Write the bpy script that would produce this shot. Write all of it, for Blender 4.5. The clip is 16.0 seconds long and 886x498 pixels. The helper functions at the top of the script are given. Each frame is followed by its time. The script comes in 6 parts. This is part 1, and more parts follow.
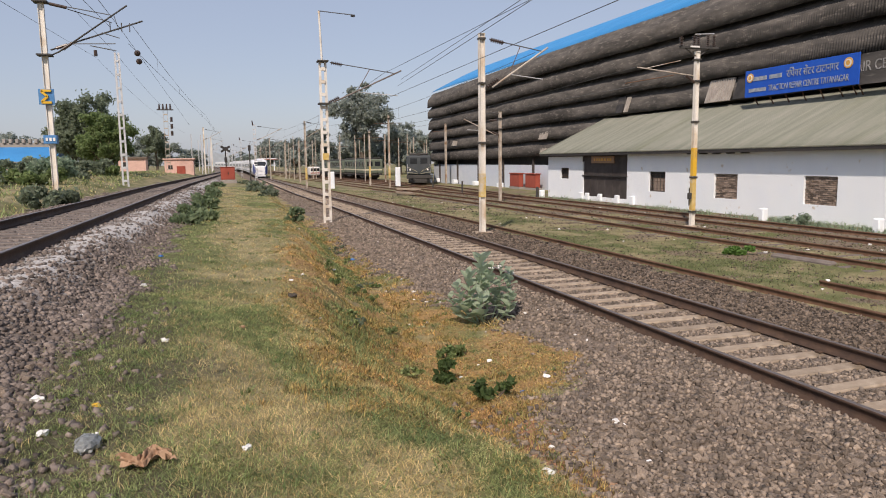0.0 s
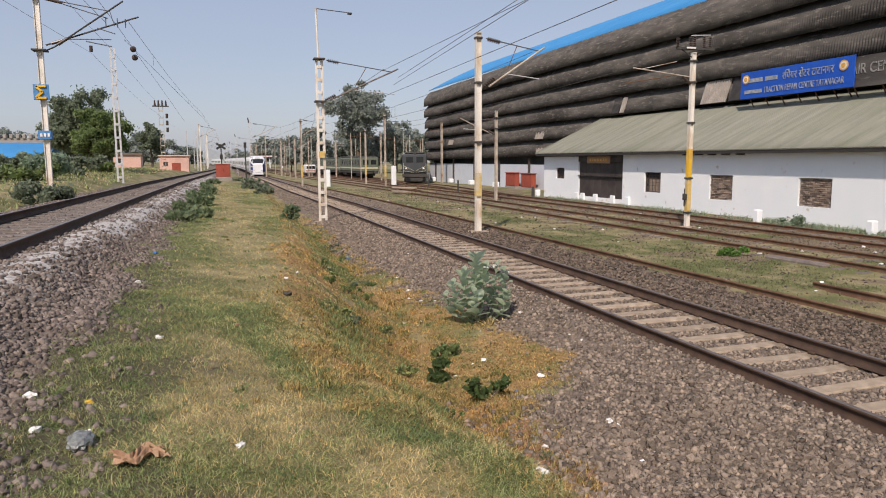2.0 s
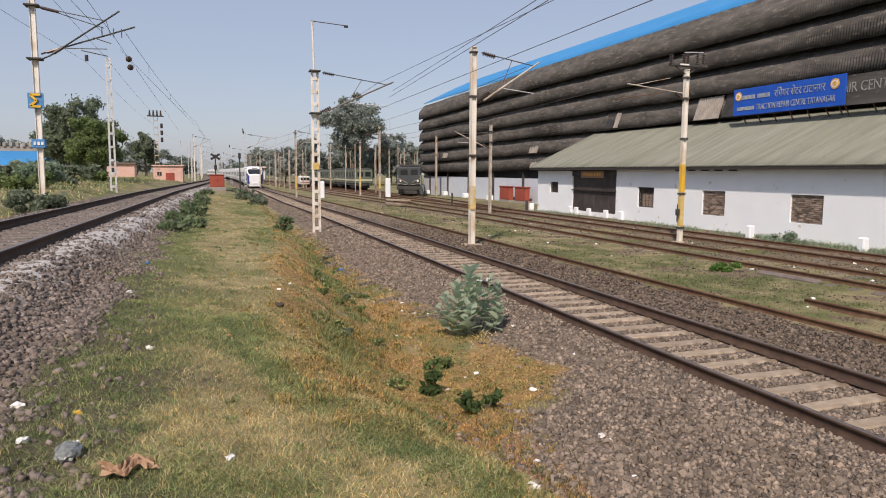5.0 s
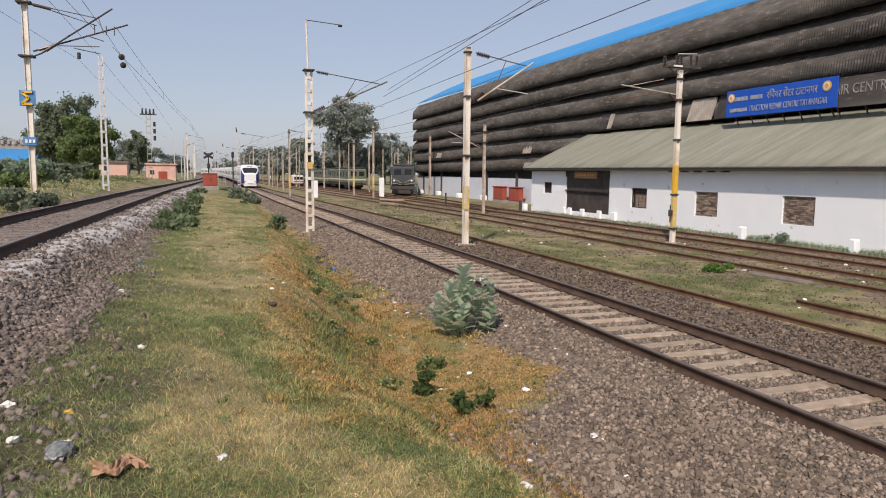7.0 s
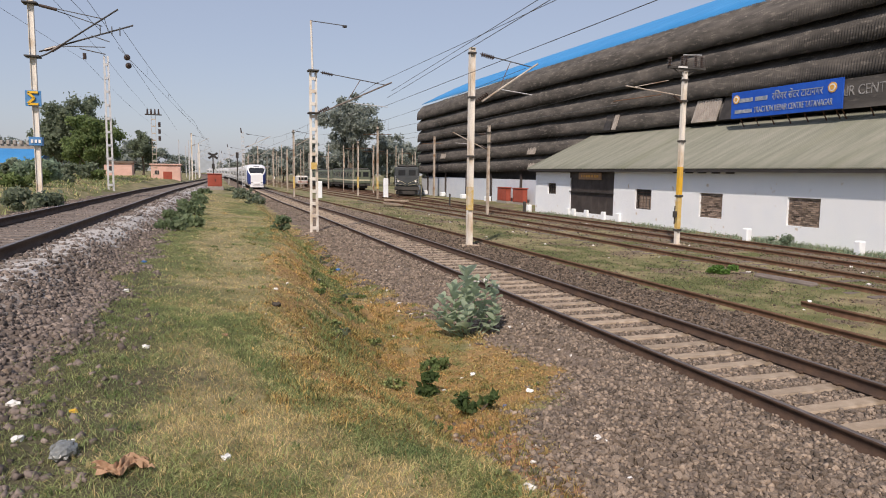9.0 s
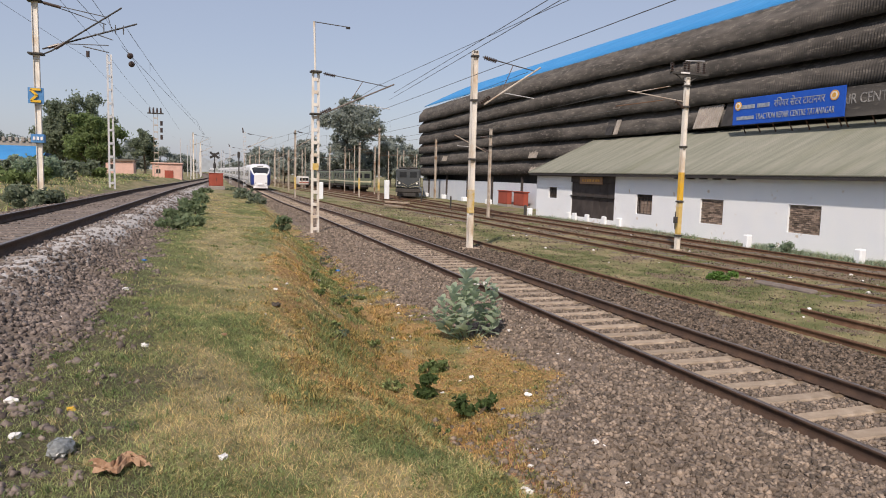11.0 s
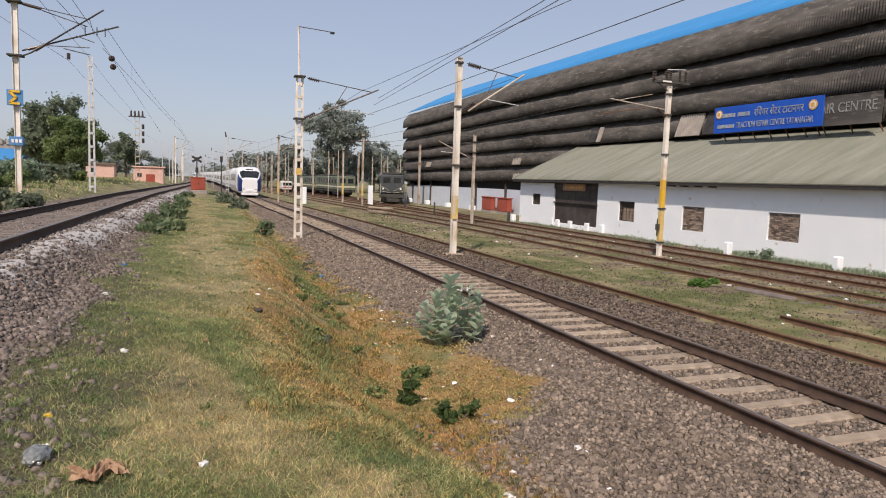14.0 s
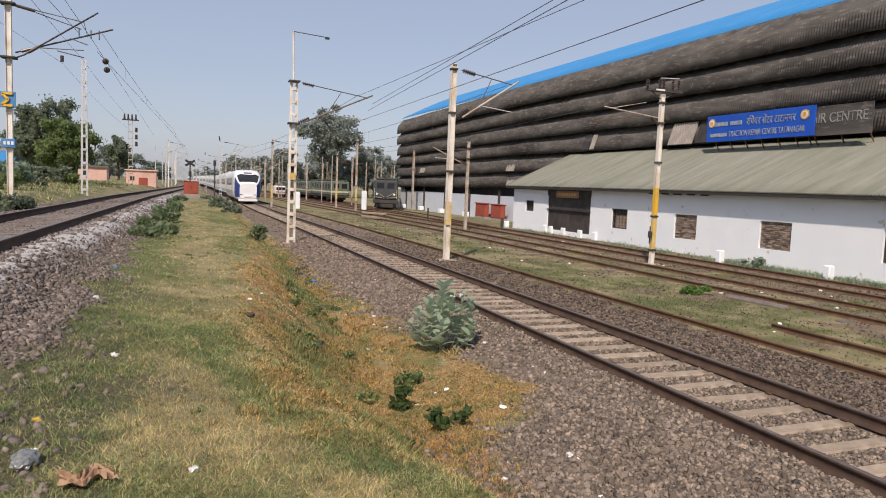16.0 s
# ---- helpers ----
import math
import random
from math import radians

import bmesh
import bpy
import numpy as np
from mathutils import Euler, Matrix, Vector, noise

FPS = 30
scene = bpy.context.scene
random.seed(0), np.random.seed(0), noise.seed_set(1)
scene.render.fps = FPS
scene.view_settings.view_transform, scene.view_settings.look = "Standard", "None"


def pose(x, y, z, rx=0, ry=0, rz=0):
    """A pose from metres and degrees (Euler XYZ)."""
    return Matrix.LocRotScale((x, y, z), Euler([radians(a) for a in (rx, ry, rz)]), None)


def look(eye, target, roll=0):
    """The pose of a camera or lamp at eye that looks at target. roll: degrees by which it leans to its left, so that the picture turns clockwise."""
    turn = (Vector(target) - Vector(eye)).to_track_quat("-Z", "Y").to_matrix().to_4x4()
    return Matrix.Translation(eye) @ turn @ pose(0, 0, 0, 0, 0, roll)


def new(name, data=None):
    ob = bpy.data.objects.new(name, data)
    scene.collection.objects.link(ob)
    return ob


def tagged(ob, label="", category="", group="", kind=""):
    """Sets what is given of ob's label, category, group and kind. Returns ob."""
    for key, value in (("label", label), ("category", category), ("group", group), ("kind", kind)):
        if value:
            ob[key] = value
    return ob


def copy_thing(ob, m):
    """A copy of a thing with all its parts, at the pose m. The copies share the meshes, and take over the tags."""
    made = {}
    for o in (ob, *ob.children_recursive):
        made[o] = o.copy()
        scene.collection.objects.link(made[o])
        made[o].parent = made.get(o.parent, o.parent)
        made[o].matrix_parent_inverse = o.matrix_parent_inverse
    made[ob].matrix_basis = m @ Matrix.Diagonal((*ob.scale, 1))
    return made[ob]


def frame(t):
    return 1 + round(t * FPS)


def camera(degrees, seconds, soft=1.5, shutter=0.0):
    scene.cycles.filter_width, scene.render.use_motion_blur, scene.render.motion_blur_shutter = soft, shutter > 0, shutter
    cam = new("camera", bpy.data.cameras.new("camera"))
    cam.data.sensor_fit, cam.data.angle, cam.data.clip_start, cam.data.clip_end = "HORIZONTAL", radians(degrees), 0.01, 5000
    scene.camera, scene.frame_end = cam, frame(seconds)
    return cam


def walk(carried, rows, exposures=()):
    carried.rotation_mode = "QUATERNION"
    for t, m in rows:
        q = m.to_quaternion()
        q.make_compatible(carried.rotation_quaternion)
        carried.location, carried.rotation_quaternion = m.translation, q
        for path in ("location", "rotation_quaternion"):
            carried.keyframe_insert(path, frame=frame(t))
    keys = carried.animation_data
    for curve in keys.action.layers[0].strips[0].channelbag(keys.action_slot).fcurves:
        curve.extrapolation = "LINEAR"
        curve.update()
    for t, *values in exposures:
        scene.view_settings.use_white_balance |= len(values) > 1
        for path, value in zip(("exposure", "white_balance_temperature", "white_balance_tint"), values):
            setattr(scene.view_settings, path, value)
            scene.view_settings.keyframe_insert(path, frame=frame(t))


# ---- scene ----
cam = camera(65.3, 16.0, soft=1.0)
EYE = (0.0, 0.0, 2.5)
walk(cam, [
    (0.0, pose(*EYE, 82.68, 0.77, -17.87)),
    (0.5, pose(*EYE, 82.90, 0.52, -17.84)),
    (1.0, pose(*EYE, 82.94, 0.43, -18.02)),
    (1.5, pose(*EYE, 82.72, 0.40, -18.03)),
    (2.0, pose(*EYE, 82.59, 0.30, -18.20)),
    (2.5, pose(*EYE, 83.06, 0.21, -18.45)),
    (3.0, pose(*EYE, 83.41, -0.04, -18.52)),
    (3.5, pose(*EYE, 83.58, -0.10, -18.75)),
    (4.0, pose(*EYE, 83.60, -0.08, -18.43)),
    (6.5, pose(*EYE, 83.71, -0.71, -19.18)),
    (7.0, pose(*EYE, 83.64, -0.60, -19.18)),
    (7.5, pose(*EYE, 83.48, -0.72, -19.18)),
    (8.0, pose(*EYE, 83.44, -0.67, -19.12)),
    (8.5, pose(*EYE, 83.38, -0.49, -18.89)),
    (9.0, pose(*EYE, 83.70, -0.72, -18.84)),
    (11.5, pose(*EYE, 84.01, -1.79, -19.00)),
    (12.0, pose(*EYE, 84.30, -1.75, -19.67)),
    (12.5, pose(*EYE, 84.17, -1.72, -19.34)),
    (13.0, pose(*EYE, 84.07, -1.90, -19.61)),
    (13.5, pose(*EYE, 84.08, -1.94, -19.98)),
    (14.0, pose(*EYE, 84.42, -1.87, -20.07)),
    (14.5, pose(*EYE, 84.61, -1.94, -19.97)),
    (15.0, pose(*EYE, 84.71, -2.26, -20.29)),
    (15.5, pose(*EYE, 84.92, -2.34, -20.33)),
    (16.0, pose(*EYE, 84.93, -2.36, -20.59)),
], exposures=[(0.0, 0.0, 6750, 17), (16.0, 0.0, 6750, 17)])

# world, sun
world = bpy.data.worlds.new("sky")
scene.world = world
world.use_nodes = True
_n = world.node_tree.nodes
_sky = _n.new("ShaderNodeTexSky")
_sky.sky_type = "NISHITA"
_sky.sun_disc = False
_sky.sun_elevation = radians(46.5)
_sky.sun_rotation = radians(213)
_sky.air_density = 1.0
_sky.dust_density = 1.2
_sky.ozone_density = 1.0
world.node_tree.links.new(_sky.outputs[0], _n["Background"].inputs[0])
_n["Background"].inputs[1].default_value = 0.05
_haze = _n.new("ShaderNodeBackground")
_haze.inputs[0].default_value = (0.25, 0.295, 0.375, 1)
_sum = _n.new("ShaderNodeAddShader")
world.node_tree.links.new(_n["Background"].outputs[0], _sum.inputs[0])
world.node_tree.links.new(_haze.outputs[0], _sum.inputs[1])
world.node_tree.links.new(_sum.outputs[0], _n["World Output"].inputs[0])
sun = new("sun", bpy.data.lights.new("sun", "SUN"))
sun.data.energy = 3.9
sun.data.angle = radians(1.5)
sun.data.color = (1.0, 0.91, 0.78)
sun.matrix_world = look((-20, -30, 38), (0, 0, 0))


# ---- materials ----
def mat(name, c1, c2, scale=6.0, rough=0.8, bump=0.2, fine=60.0, metal=0.0, vary=0.0, island=0.0, stretch=(1, 1, 1), c3=None, c4=None, big=0.6, spec=0.3, c3r=(0.52, 0.68)):
    """Two-scale noise between c1 and c2, stains of c3 at a larger scale, fine bump."""
    m = bpy.data.materials.new(name)
    m.use_nodes = True
    nt = m.node_tree
    n, link = nt.nodes, nt.links.new
    b = n["Principled BSDF"]
    co = n.new("ShaderNodeTexCoord")
    mp = n.new("ShaderNodeMapping")
    mp.inputs["Scale"].default_value = stretch
    link(co.outputs["Object"], mp.inputs[0])

    def tex(s, detail=5.0):
        x = n.new("ShaderNodeTexNoise")
        x.inputs["Scale"].default_value = s
        x.inputs["Detail"].default_value = detail
        link(mp.outputs[0], x.inputs["Vector"])
        return x

    def ramp(src, lo, hi):
        r = n.new("ShaderNodeMapRange")
        r.inputs[1].default_value, r.inputs[2].default_value = lo, hi
        link(src, r.inputs[0])
        return r.outputs[0]

    def mix(fac, a, c):
        x = n.new("ShaderNodeMix")
        x.data_type = "RGBA"
        link(fac, x.inputs[0])
        for i, v in ((6, a), (7, c)):
            if isinstance(v, tuple):
                x.inputs[i].default_value = (*v, 1)
            else:
                link(v, x.inputs[i])
        return x.outputs[2]

    f = tex(fine, 3)
    col = mix(ramp(tex(scale).outputs[0], 0.32, 0.68), c1, c2)
    if c3:
        col = mix(ramp(tex(big, 6).outputs[0], *c3r), col, c3)
    if c4:
        col = mix(ramp(tex(4.0, 8).outputs[0], 0.55, 0.74), col, c4)
    hs = n.new("ShaderNodeHueSaturation")
    link(col, hs.inputs["Color"])
    val = ramp(f.outputs[0], 0.1, 0.9)
    mr = n.new("ShaderNodeMapRange")
    mr.inputs[3].default_value, mr.inputs[4].default_value = 0.8, 1.2
    link(val, mr.inputs[0])
    last = mr.outputs[0]
    for amount, kind, sock in ((vary, "ShaderNodeObjectInfo", "Random"), (island, "ShaderNodeNewGeometry", "Random Per Island")):
        if amount:
            o = n.new(kind)
            q = n.new("ShaderNodeMapRange")
            q.inputs[3].default_value, q.inputs[4].default_value = 1 - amount, 1 + amount
            link(o.outputs[sock], q.inputs[0])
            p = n.new("ShaderNodeMath")
            p.operation = "MULTIPLY"
            link(last, p.inputs[0])
            link(q.outputs[0], p.inputs[1])
            last = p.outputs[0]
    link(last, hs.inputs["Value"])
    link(hs.outputs[0], b.inputs["Base Color"])
    b.inputs["Roughness"].default_value = rough
    b.inputs["Metallic"].default_value = metal
    b.inputs["Specular IOR Level"].default_value = spec
    if bump:
        bp = n.new("ShaderNodeBump")
        bp.inputs["Strength"].default_value = bump
        bp.inputs["Distance"].default_value = 0.02
        link(f.outputs[0], bp.inputs["Height"])
        link(bp.outputs[0], b.inputs["Normal"])
    return m


def tint(m, name, attr, colour, lo=0.3, hi=0.7):
    """m's own colour gives way to a colour where the mesh attribute attr is high."""
    nt = m.node_tree
    n, link = nt.nodes, nt.links.new
    b = n["Principled BSDF"]
    src = b.inputs["Base Color"].links[0].from_socket
    a = n.new("ShaderNodeAttribute")
    a.attribute_name = attr
    tx = n.new("ShaderNodeTexNoise")
    tx.inputs["Scale"].default_value = 9.0
    tx.inputs["Detail"].default_value = 6.0
    co = n.new("ShaderNodeTexCoord")
    link(co.outputs["Object"], tx.inputs["Vector"])
    s = n.new("ShaderNodeMath")
    s.operation = "MULTIPLY_ADD"
    link(tx.outputs[0], s.inputs[0])
    s.inputs[1].default_value = 0.8
    link(a.outputs["Fac"], s.inputs[2])
    r = n.new("ShaderNodeMapRange")
    r.inputs[1].default_value, r.inputs[2].default_value = lo + 0.4, hi + 0.4
    link(s.outputs[0], r.inputs[0])
    tv = n.new("ShaderNodeTexNoise")
    tv.inputs["Scale"].default_value = 25.0
    tv.inputs["Detail"].default_value = 8.0
    link(co.outputs["Object"], tv.inputs["Vector"])
    hs = n.new("ShaderNodeHueSaturation")
    hs.inputs["Color"].default_value = (*colour, 1)
    q = n.new("ShaderNodeMapRange")
    q.inputs[1].default_value, q.inputs[2].default_value = 0.3, 0.7
    q.inputs[3].default_value, q.inputs[4].default_value = 0.6, 1.4
    link(tv.outputs[0], q.inputs[0])
    link(q.outputs[0], hs.inputs["Value"])
    x = n.new("ShaderNodeMix")
    x.data_type = "RGBA"
    link(r.outputs[0], x.inputs[0])
    link(src, x.inputs[6])
    link(hs.outputs[0], x.inputs[7])
    link(x.outputs[2], b.inputs["Base Color"])
    return m


M = {}
M["soil"] = mat("soil", (0.20, 0.175, 0.095), (0.32, 0.27, 0.15), 3, 0.95, 0.5, 50, c3=(0.13, 0.14, 0.055), big=0.5)
for _a, _c in (("lawn", (0.13, 0.14, 0.055)), ("dry", (0.30, 0.19, 0.085)), ("bare", (0.095, 0.085, 0.05)), ("yard", (0.185, 0.145, 0.10)), ("ballast", (0.165, 0.132, 0.108)), ("rust", (0.29, 0.16, 0.095)), ("lime", (0.45, 0.43, 0.415))):
    tint(M["soil"], "soil", _a, _c)
M["stone"] = mat("stone", (0.12, 0.098, 0.08), (0.25, 0.197, 0.153), 8, 0.85, 0.3, 90, island=0.55, vary=0.4)
M["stone_brown"] = mat("stone_brown", (0.085, 0.067, 0.052), (0.18, 0.137, 0.104), 8, 0.85, 0.3, 90, island=0.75)
M["stone_dark"] = mat("stone_dark", (0.13, 0.107, 0.094), (0.23, 0.188, 0.162), 8, 0.85, 0.3, 90, island=0.55)
M["stone_l"] = mat("stone_limed", (0.16, 0.142, 0.13), (0.36, 0.34, 0.32), 8, 0.9, 0.3, 90, island=0.4)
M["concrete"] = mat("concrete", (0.32, 0.25, 0.185), (0.42, 0.34, 0.26), 5, 0.9, 0.3, 80, vary=0.15, c3=(0.22, 0.17, 0.12), big=2.0)
M["concrete_d"] = mat("concrete_dark", (0.13, 0.11, 0.10), (0.20, 0.17, 0.15), 5, 0.9, 0.3, 80, vary=0.15)
M["pole"] = mat("pole_cream", (0.70, 0.66, 0.59), (0.79, 0.75, 0.69), 3, 0.7, 0.2, 60, c3=(0.55, 0.43, 0.30), big=1.6, stretch=(1, 1, 0.5))
M["galv"] = mat("galvanised", (0.52, 0.53, 0.54), (0.64, 0.64, 0.64), 4, 0.5, 0.1, 60, metal=0.2)
M["rail_side"] = mat("rail_rust", (0.065, 0.042, 0.032), (0.105, 0.066, 0.046), 6, 0.8, 0.3, 80, c3=(0.06, 0.04, 0.032), big=1.0)
M["rail_rust"] = mat("rail_rusty", (0.12, 0.066, 0.04), (0.18, 0.105, 0.066), 6, 0.85, 0.3, 80, c3=(0.11, 0.06, 0.04), big=1.0)
M["rail_head"] = mat("rail_polished", (0.16, 0.13, 0.115), (0.24, 0.2, 0.18), 10, 0.38, 0.05, 120, metal=0.5, spec=0.5)
M["white"] = mat("whitewash", (0.83, 0.87, 0.91), (0.88, 0.91, 0.93), 1.2, 0.9, 0.15, 30, c3=(0.66, 0.60, 0.52), big=2.2, c3r=(0.665, 0.71))
M["bluewash"] = mat("bluewash", (0.56, 0.61, 0.69), (0.62, 0.66, 0.72), 1.2, 0.9, 0.15, 30)
M["brick"] = mat("brick", (0.20, 0.15, 0.12), (0.33, 0.26, 0.21), 9, 0.9, 0.4, 60, vary=0.55)
M["mortar"] = mat("mortar", (0.28, 0.25, 0.22), (0.36, 0.33, 0.3), 9, 0.95, 0.4, 60)
M["roof"] = mat("roof_sheet", (0.185, 0.195, 0.155), (0.265, 0.265, 0.22), 1.6, 0.8, 0.15, 40, c3=(0.165, 0.175, 0.12), big=0.35, stretch=(0.18, 1.6, 0.18))
M["clad"] = mat("cladding", (0.06, 0.056, 0.053), (0.125, 0.114, 0.104), 1.3, 0.8, 0.3, 25, c3=(0.048, 0.044, 0.041), c4=(0.20, 0.18, 0.16), big=0.3, stretch=(1, 0.45, 1.8))
M["clad_l"] = mat("cladding_pale", (0.30, 0.27, 0.24), (0.40, 0.36, 0.32), 2, 0.8, 0.2, 25)
M["blue"] = mat("blue_sheet", (0.03, 0.23, 0.52), (0.045, 0.27, 0.58), 0.6, 0.5, 0.05, 30)
M["sign"] = mat("sign_blue", (0.01, 0.08, 0.46), (0.014, 0.1, 0.52), 2, 0.45, 0.05, 40)
M["sign_txt"] = mat("sign_letter", (0.17, 0.22, 0.32), (0.42, 0.44, 0.46), 6, 0.6, 0, 40)
M["mast_old"] = mat("mast_weathered", (0.42, 0.36, 0.30), (0.56, 0.50, 0.43), 3, 0.8, 0.2, 60, c3=(0.28, 0.17, 0.1), big=1.0)
M["yellow_old"] = mat("yellow_faded", (0.60, 0.40, 0.10), (0.66, 0.50, 0.22), 5, 0.7, 0.1, 40, c3=(0.60, 0.52, 0.40), big=2.5)
M["letter_old"] = mat("letter_worn", (0.16, 0.155, 0.15), (0.36, 0.35, 0.34), 7, 0.8, 0, 40)
M["plate_blue"] = mat("plate_blue", (0.07, 0.22, 0.46), (0.10, 0.26, 0.52), 4, 0.5, 0.05, 40)
M["gold"] = mat("gold_paint", (0.6, 0.3, 0.05), (0.75, 0.45, 0.12), 8, 0.6, 0, 40)
M["yellow"] = mat("yellow_paint", (0.70, 0.40, 0.03), (0.78, 0.48, 0.06), 5, 0.6, 0.1, 40, c3=(0.55, 0.35, 0.12), big=2)
M["red"] = mat("red_oxide", (0.32, 0.07, 0.045), (0.38, 0.09, 0.06), 2, 0.7, 0.15, 40, c3=(0.26, 0.06, 0.04), big=1)
M["dark"] = mat("dark_paint", (0.035, 0.033, 0.032), (0.055, 0.05, 0.048), 3, 0.7, 0.15, 40)
M["door"] = mat("door_sheet", (0.055, 0.045, 0.042), (0.08, 0.068, 0.062), 2, 0.7, 0.2, 30, c3=(0.045, 0.036, 0.034), big=0.8)
M["wire"] = mat("wire", (0.09, 0.09, 0.095), (0.12, 0.12, 0.12), 5, 0.6, 0, 50)
M["insul"] = mat("insulator", (0.05, 0.035, 0.03), (0.08, 0.055, 0.045), 5, 0.35, 0, 50)
M["train"] = mat("train_white", (0.80, 0.81, 0.83), (0.84, 0.85, 0.86), 1, 0.3, 0.0, 20, spec=0.5)
M["train_blue"] = mat("train_blue", (0.02, 0.04, 0.18), (0.03, 0.055, 0.22), 1, 0.35, 0, 20, spec=0.5)
M["train_grey"] = mat("train_grey", (0.33, 0.35, 0.37), (0.40, 0.42, 0.43), 1, 0.4, 0.0, 20, spec=0.5)
M["glass"] = mat("dark_glass", (0.015, 0.017, 0.02), (0.03, 0.033, 0.036), 1, 0.12, 0, 20, spec=0.6)
M["under"] = mat("underframe", (0.05, 0.048, 0.046), (0.08, 0.075, 0.07), 4, 0.8, 0.2, 40)
M["grn_coach"] = mat("green_coach", (0.11, 0.135, 0.10), (0.15, 0.17, 0.125), 1, 0.6, 0.1, 30)
M["cream"] = mat("cream_band", (0.55, 0.52, 0.36), (0.6, 0.57, 0.42), 1, 0.6, 0.1, 30)
M["loco"] = mat("loco_grey", (0.05, 0.06, 0.065), (0.075, 0.08, 0.085), 1, 0.55, 0.1, 30)
M["pink"] = mat("pink_wall", (0.68, 0.43, 0.36), (0.73, 0.48, 0.40), 2, 0.9, 0.1, 40, c3=(0.6, 0.38, 0.32), big=0.6)
M["bark"] = mat("bark", (0.09, 0.07, 0.05), (0.15, 0.12, 0.09), 4, 0.9, 0.6, 30, stretch=(1, 1, 0.3))
M["clod"] = mat("clod", (0.06, 0.05, 0.042), (0.10, 0.085, 0.068), 20, 0.95, 0.6, 60)
M["paper"] = mat("paper_white", (0.72, 0.70, 0.67), (0.8, 0.79, 0.77), 20, 0.8, 0.2, 60, vary=0.15)
M["litter_b"] = mat("litter_blue", (0.04, 0.16, 0.45), (0.06, 0.2, 0.5), 20, 0.5, 0.1, 60)
M["leaf_dry"] = mat("dry_leaf", (0.30, 0.17, 0.10), (0.42, 0.28, 0.18), 20, 0.8, 0.3, 60)


def leaf_mat(name, c1, c2, island=0.35):
    m = mat(name, c1, c2, 3.0, 0.65, 0, 30, island=island)
    nt = m.node_tree
    n, link = nt.nodes, nt.links.new
    b = n["Principled BSDF"]
    tr = n.new("ShaderNodeBsdfTranslucent")
    link(b.inputs["Base Color"].links[0].from_socket, tr.inputs[0])
    mx = n.new("ShaderNodeMixShader")
    mx.inputs[0].default_value = 0.55
    link(b.outputs[0], mx.inputs[1])
    link(tr.outputs[0], mx.inputs[2])
    link(mx.outputs[0], n["Material Output"].inputs[0])
    return m


M["grass"] = leaf_mat("grass_green", (0.205, 0.275, 0.115), (0.42, 0.45, 0.20), 0.65)
M["grass_dull"] = leaf_mat("grass_dull", (0.135, 0.17, 0.075), (0.25, 0.27, 0.13), 0.6)
M["straw_dull"] = leaf_mat("straw_dull", (0.28, 0.22, 0.12), (0.44, 0.35, 0.2), 0.5)
M["straw"] = leaf_mat("grass_straw", (0.50, 0.40, 0.19), (0.80, 0.65, 0.36), 0.6)
M["weed"] = leaf_mat("weed_orange", (0.31, 0.30, 0.115), (0.66, 0.42, 0.17), 0.75)
# dark green lifted paler, with haze on the lineside trees mixed into it
M["leaf_dark"] = leaf_mat("leaf_dark", (0.185, 0.225, 0.155), (0.25, 0.295, 0.20))
M["leaf_mid"] = leaf_mat("leaf_mid", (0.165, 0.23, 0.09), (0.25, 0.32, 0.13))
M["leaf_ditch"] = leaf_mat("leaf_ditch", (0.075, 0.12, 0.045), (0.125, 0.185, 0.065), 0.35)
# pale grey-green: haze over the distant trees is painted into the leaf colour
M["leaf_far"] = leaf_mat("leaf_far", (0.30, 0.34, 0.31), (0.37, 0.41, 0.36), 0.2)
M["leaf_grey"] = leaf_mat("leaf_greygreen", (0.22, 0.30, 0.20), (0.34, 0.42, 0.30), 0.3)
M["leaf_bright"] = leaf_mat("leaf_bright", (0.13, 0.25, 0.06), (0.20, 0.34, 0.09), 0.3)
# blue-grey near the sky's own: haze on the far wood, painted in
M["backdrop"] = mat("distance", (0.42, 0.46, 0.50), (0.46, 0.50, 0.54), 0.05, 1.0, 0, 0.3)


# ---- mesh helpers ----
def box(bm, x0, x1, y0, y1, z0, z1, bevel=0.0):
    r = bmesh.ops.create_cube(bm, size=1.0, matrix=Matrix.Translation(((x0 + x1) / 2, (y0 + y1) / 2, (z0 + z1) / 2)) @ Matrix.Diagonal((x1 - x0, y1 - y0, z1 - z0, 1)))
    if bevel:
        es = list({e for v in r["verts"] for e in v.link_edges})
        bmesh.ops.bevel(bm, geom=es, offset=bevel, segments=1, affect="EDGES")
    return bm


def rod(bm, p, q, r, r2=None, n=8):
    p, q = Vector(p), Vector(q)
    d = q - p
    m = Matrix.Translation((p + q) / 2) @ d.to_track_quat("Z", "Y").to_matrix().to_4x4()
    bmesh.ops.create_cone(bm, cap_ends=True, segments=n, radius1=r, radius2=r if r2 is None else r2, depth=d.length, matrix=m)
    return bm


def beam(bm, p, q, w, t):
    """A square bar from p to q."""
    p, q = Vector(p), Vector(q)
    d = q - p
    m = Matrix.Translation((p + q) / 2) @ d.to_track_quat("Z", "Y").to_matrix().to_4x4() @ Matrix.Diagonal((w, t, d.length, 1))
    bmesh.ops.create_cube(bm, size=1.0, matrix=m)
    return bm


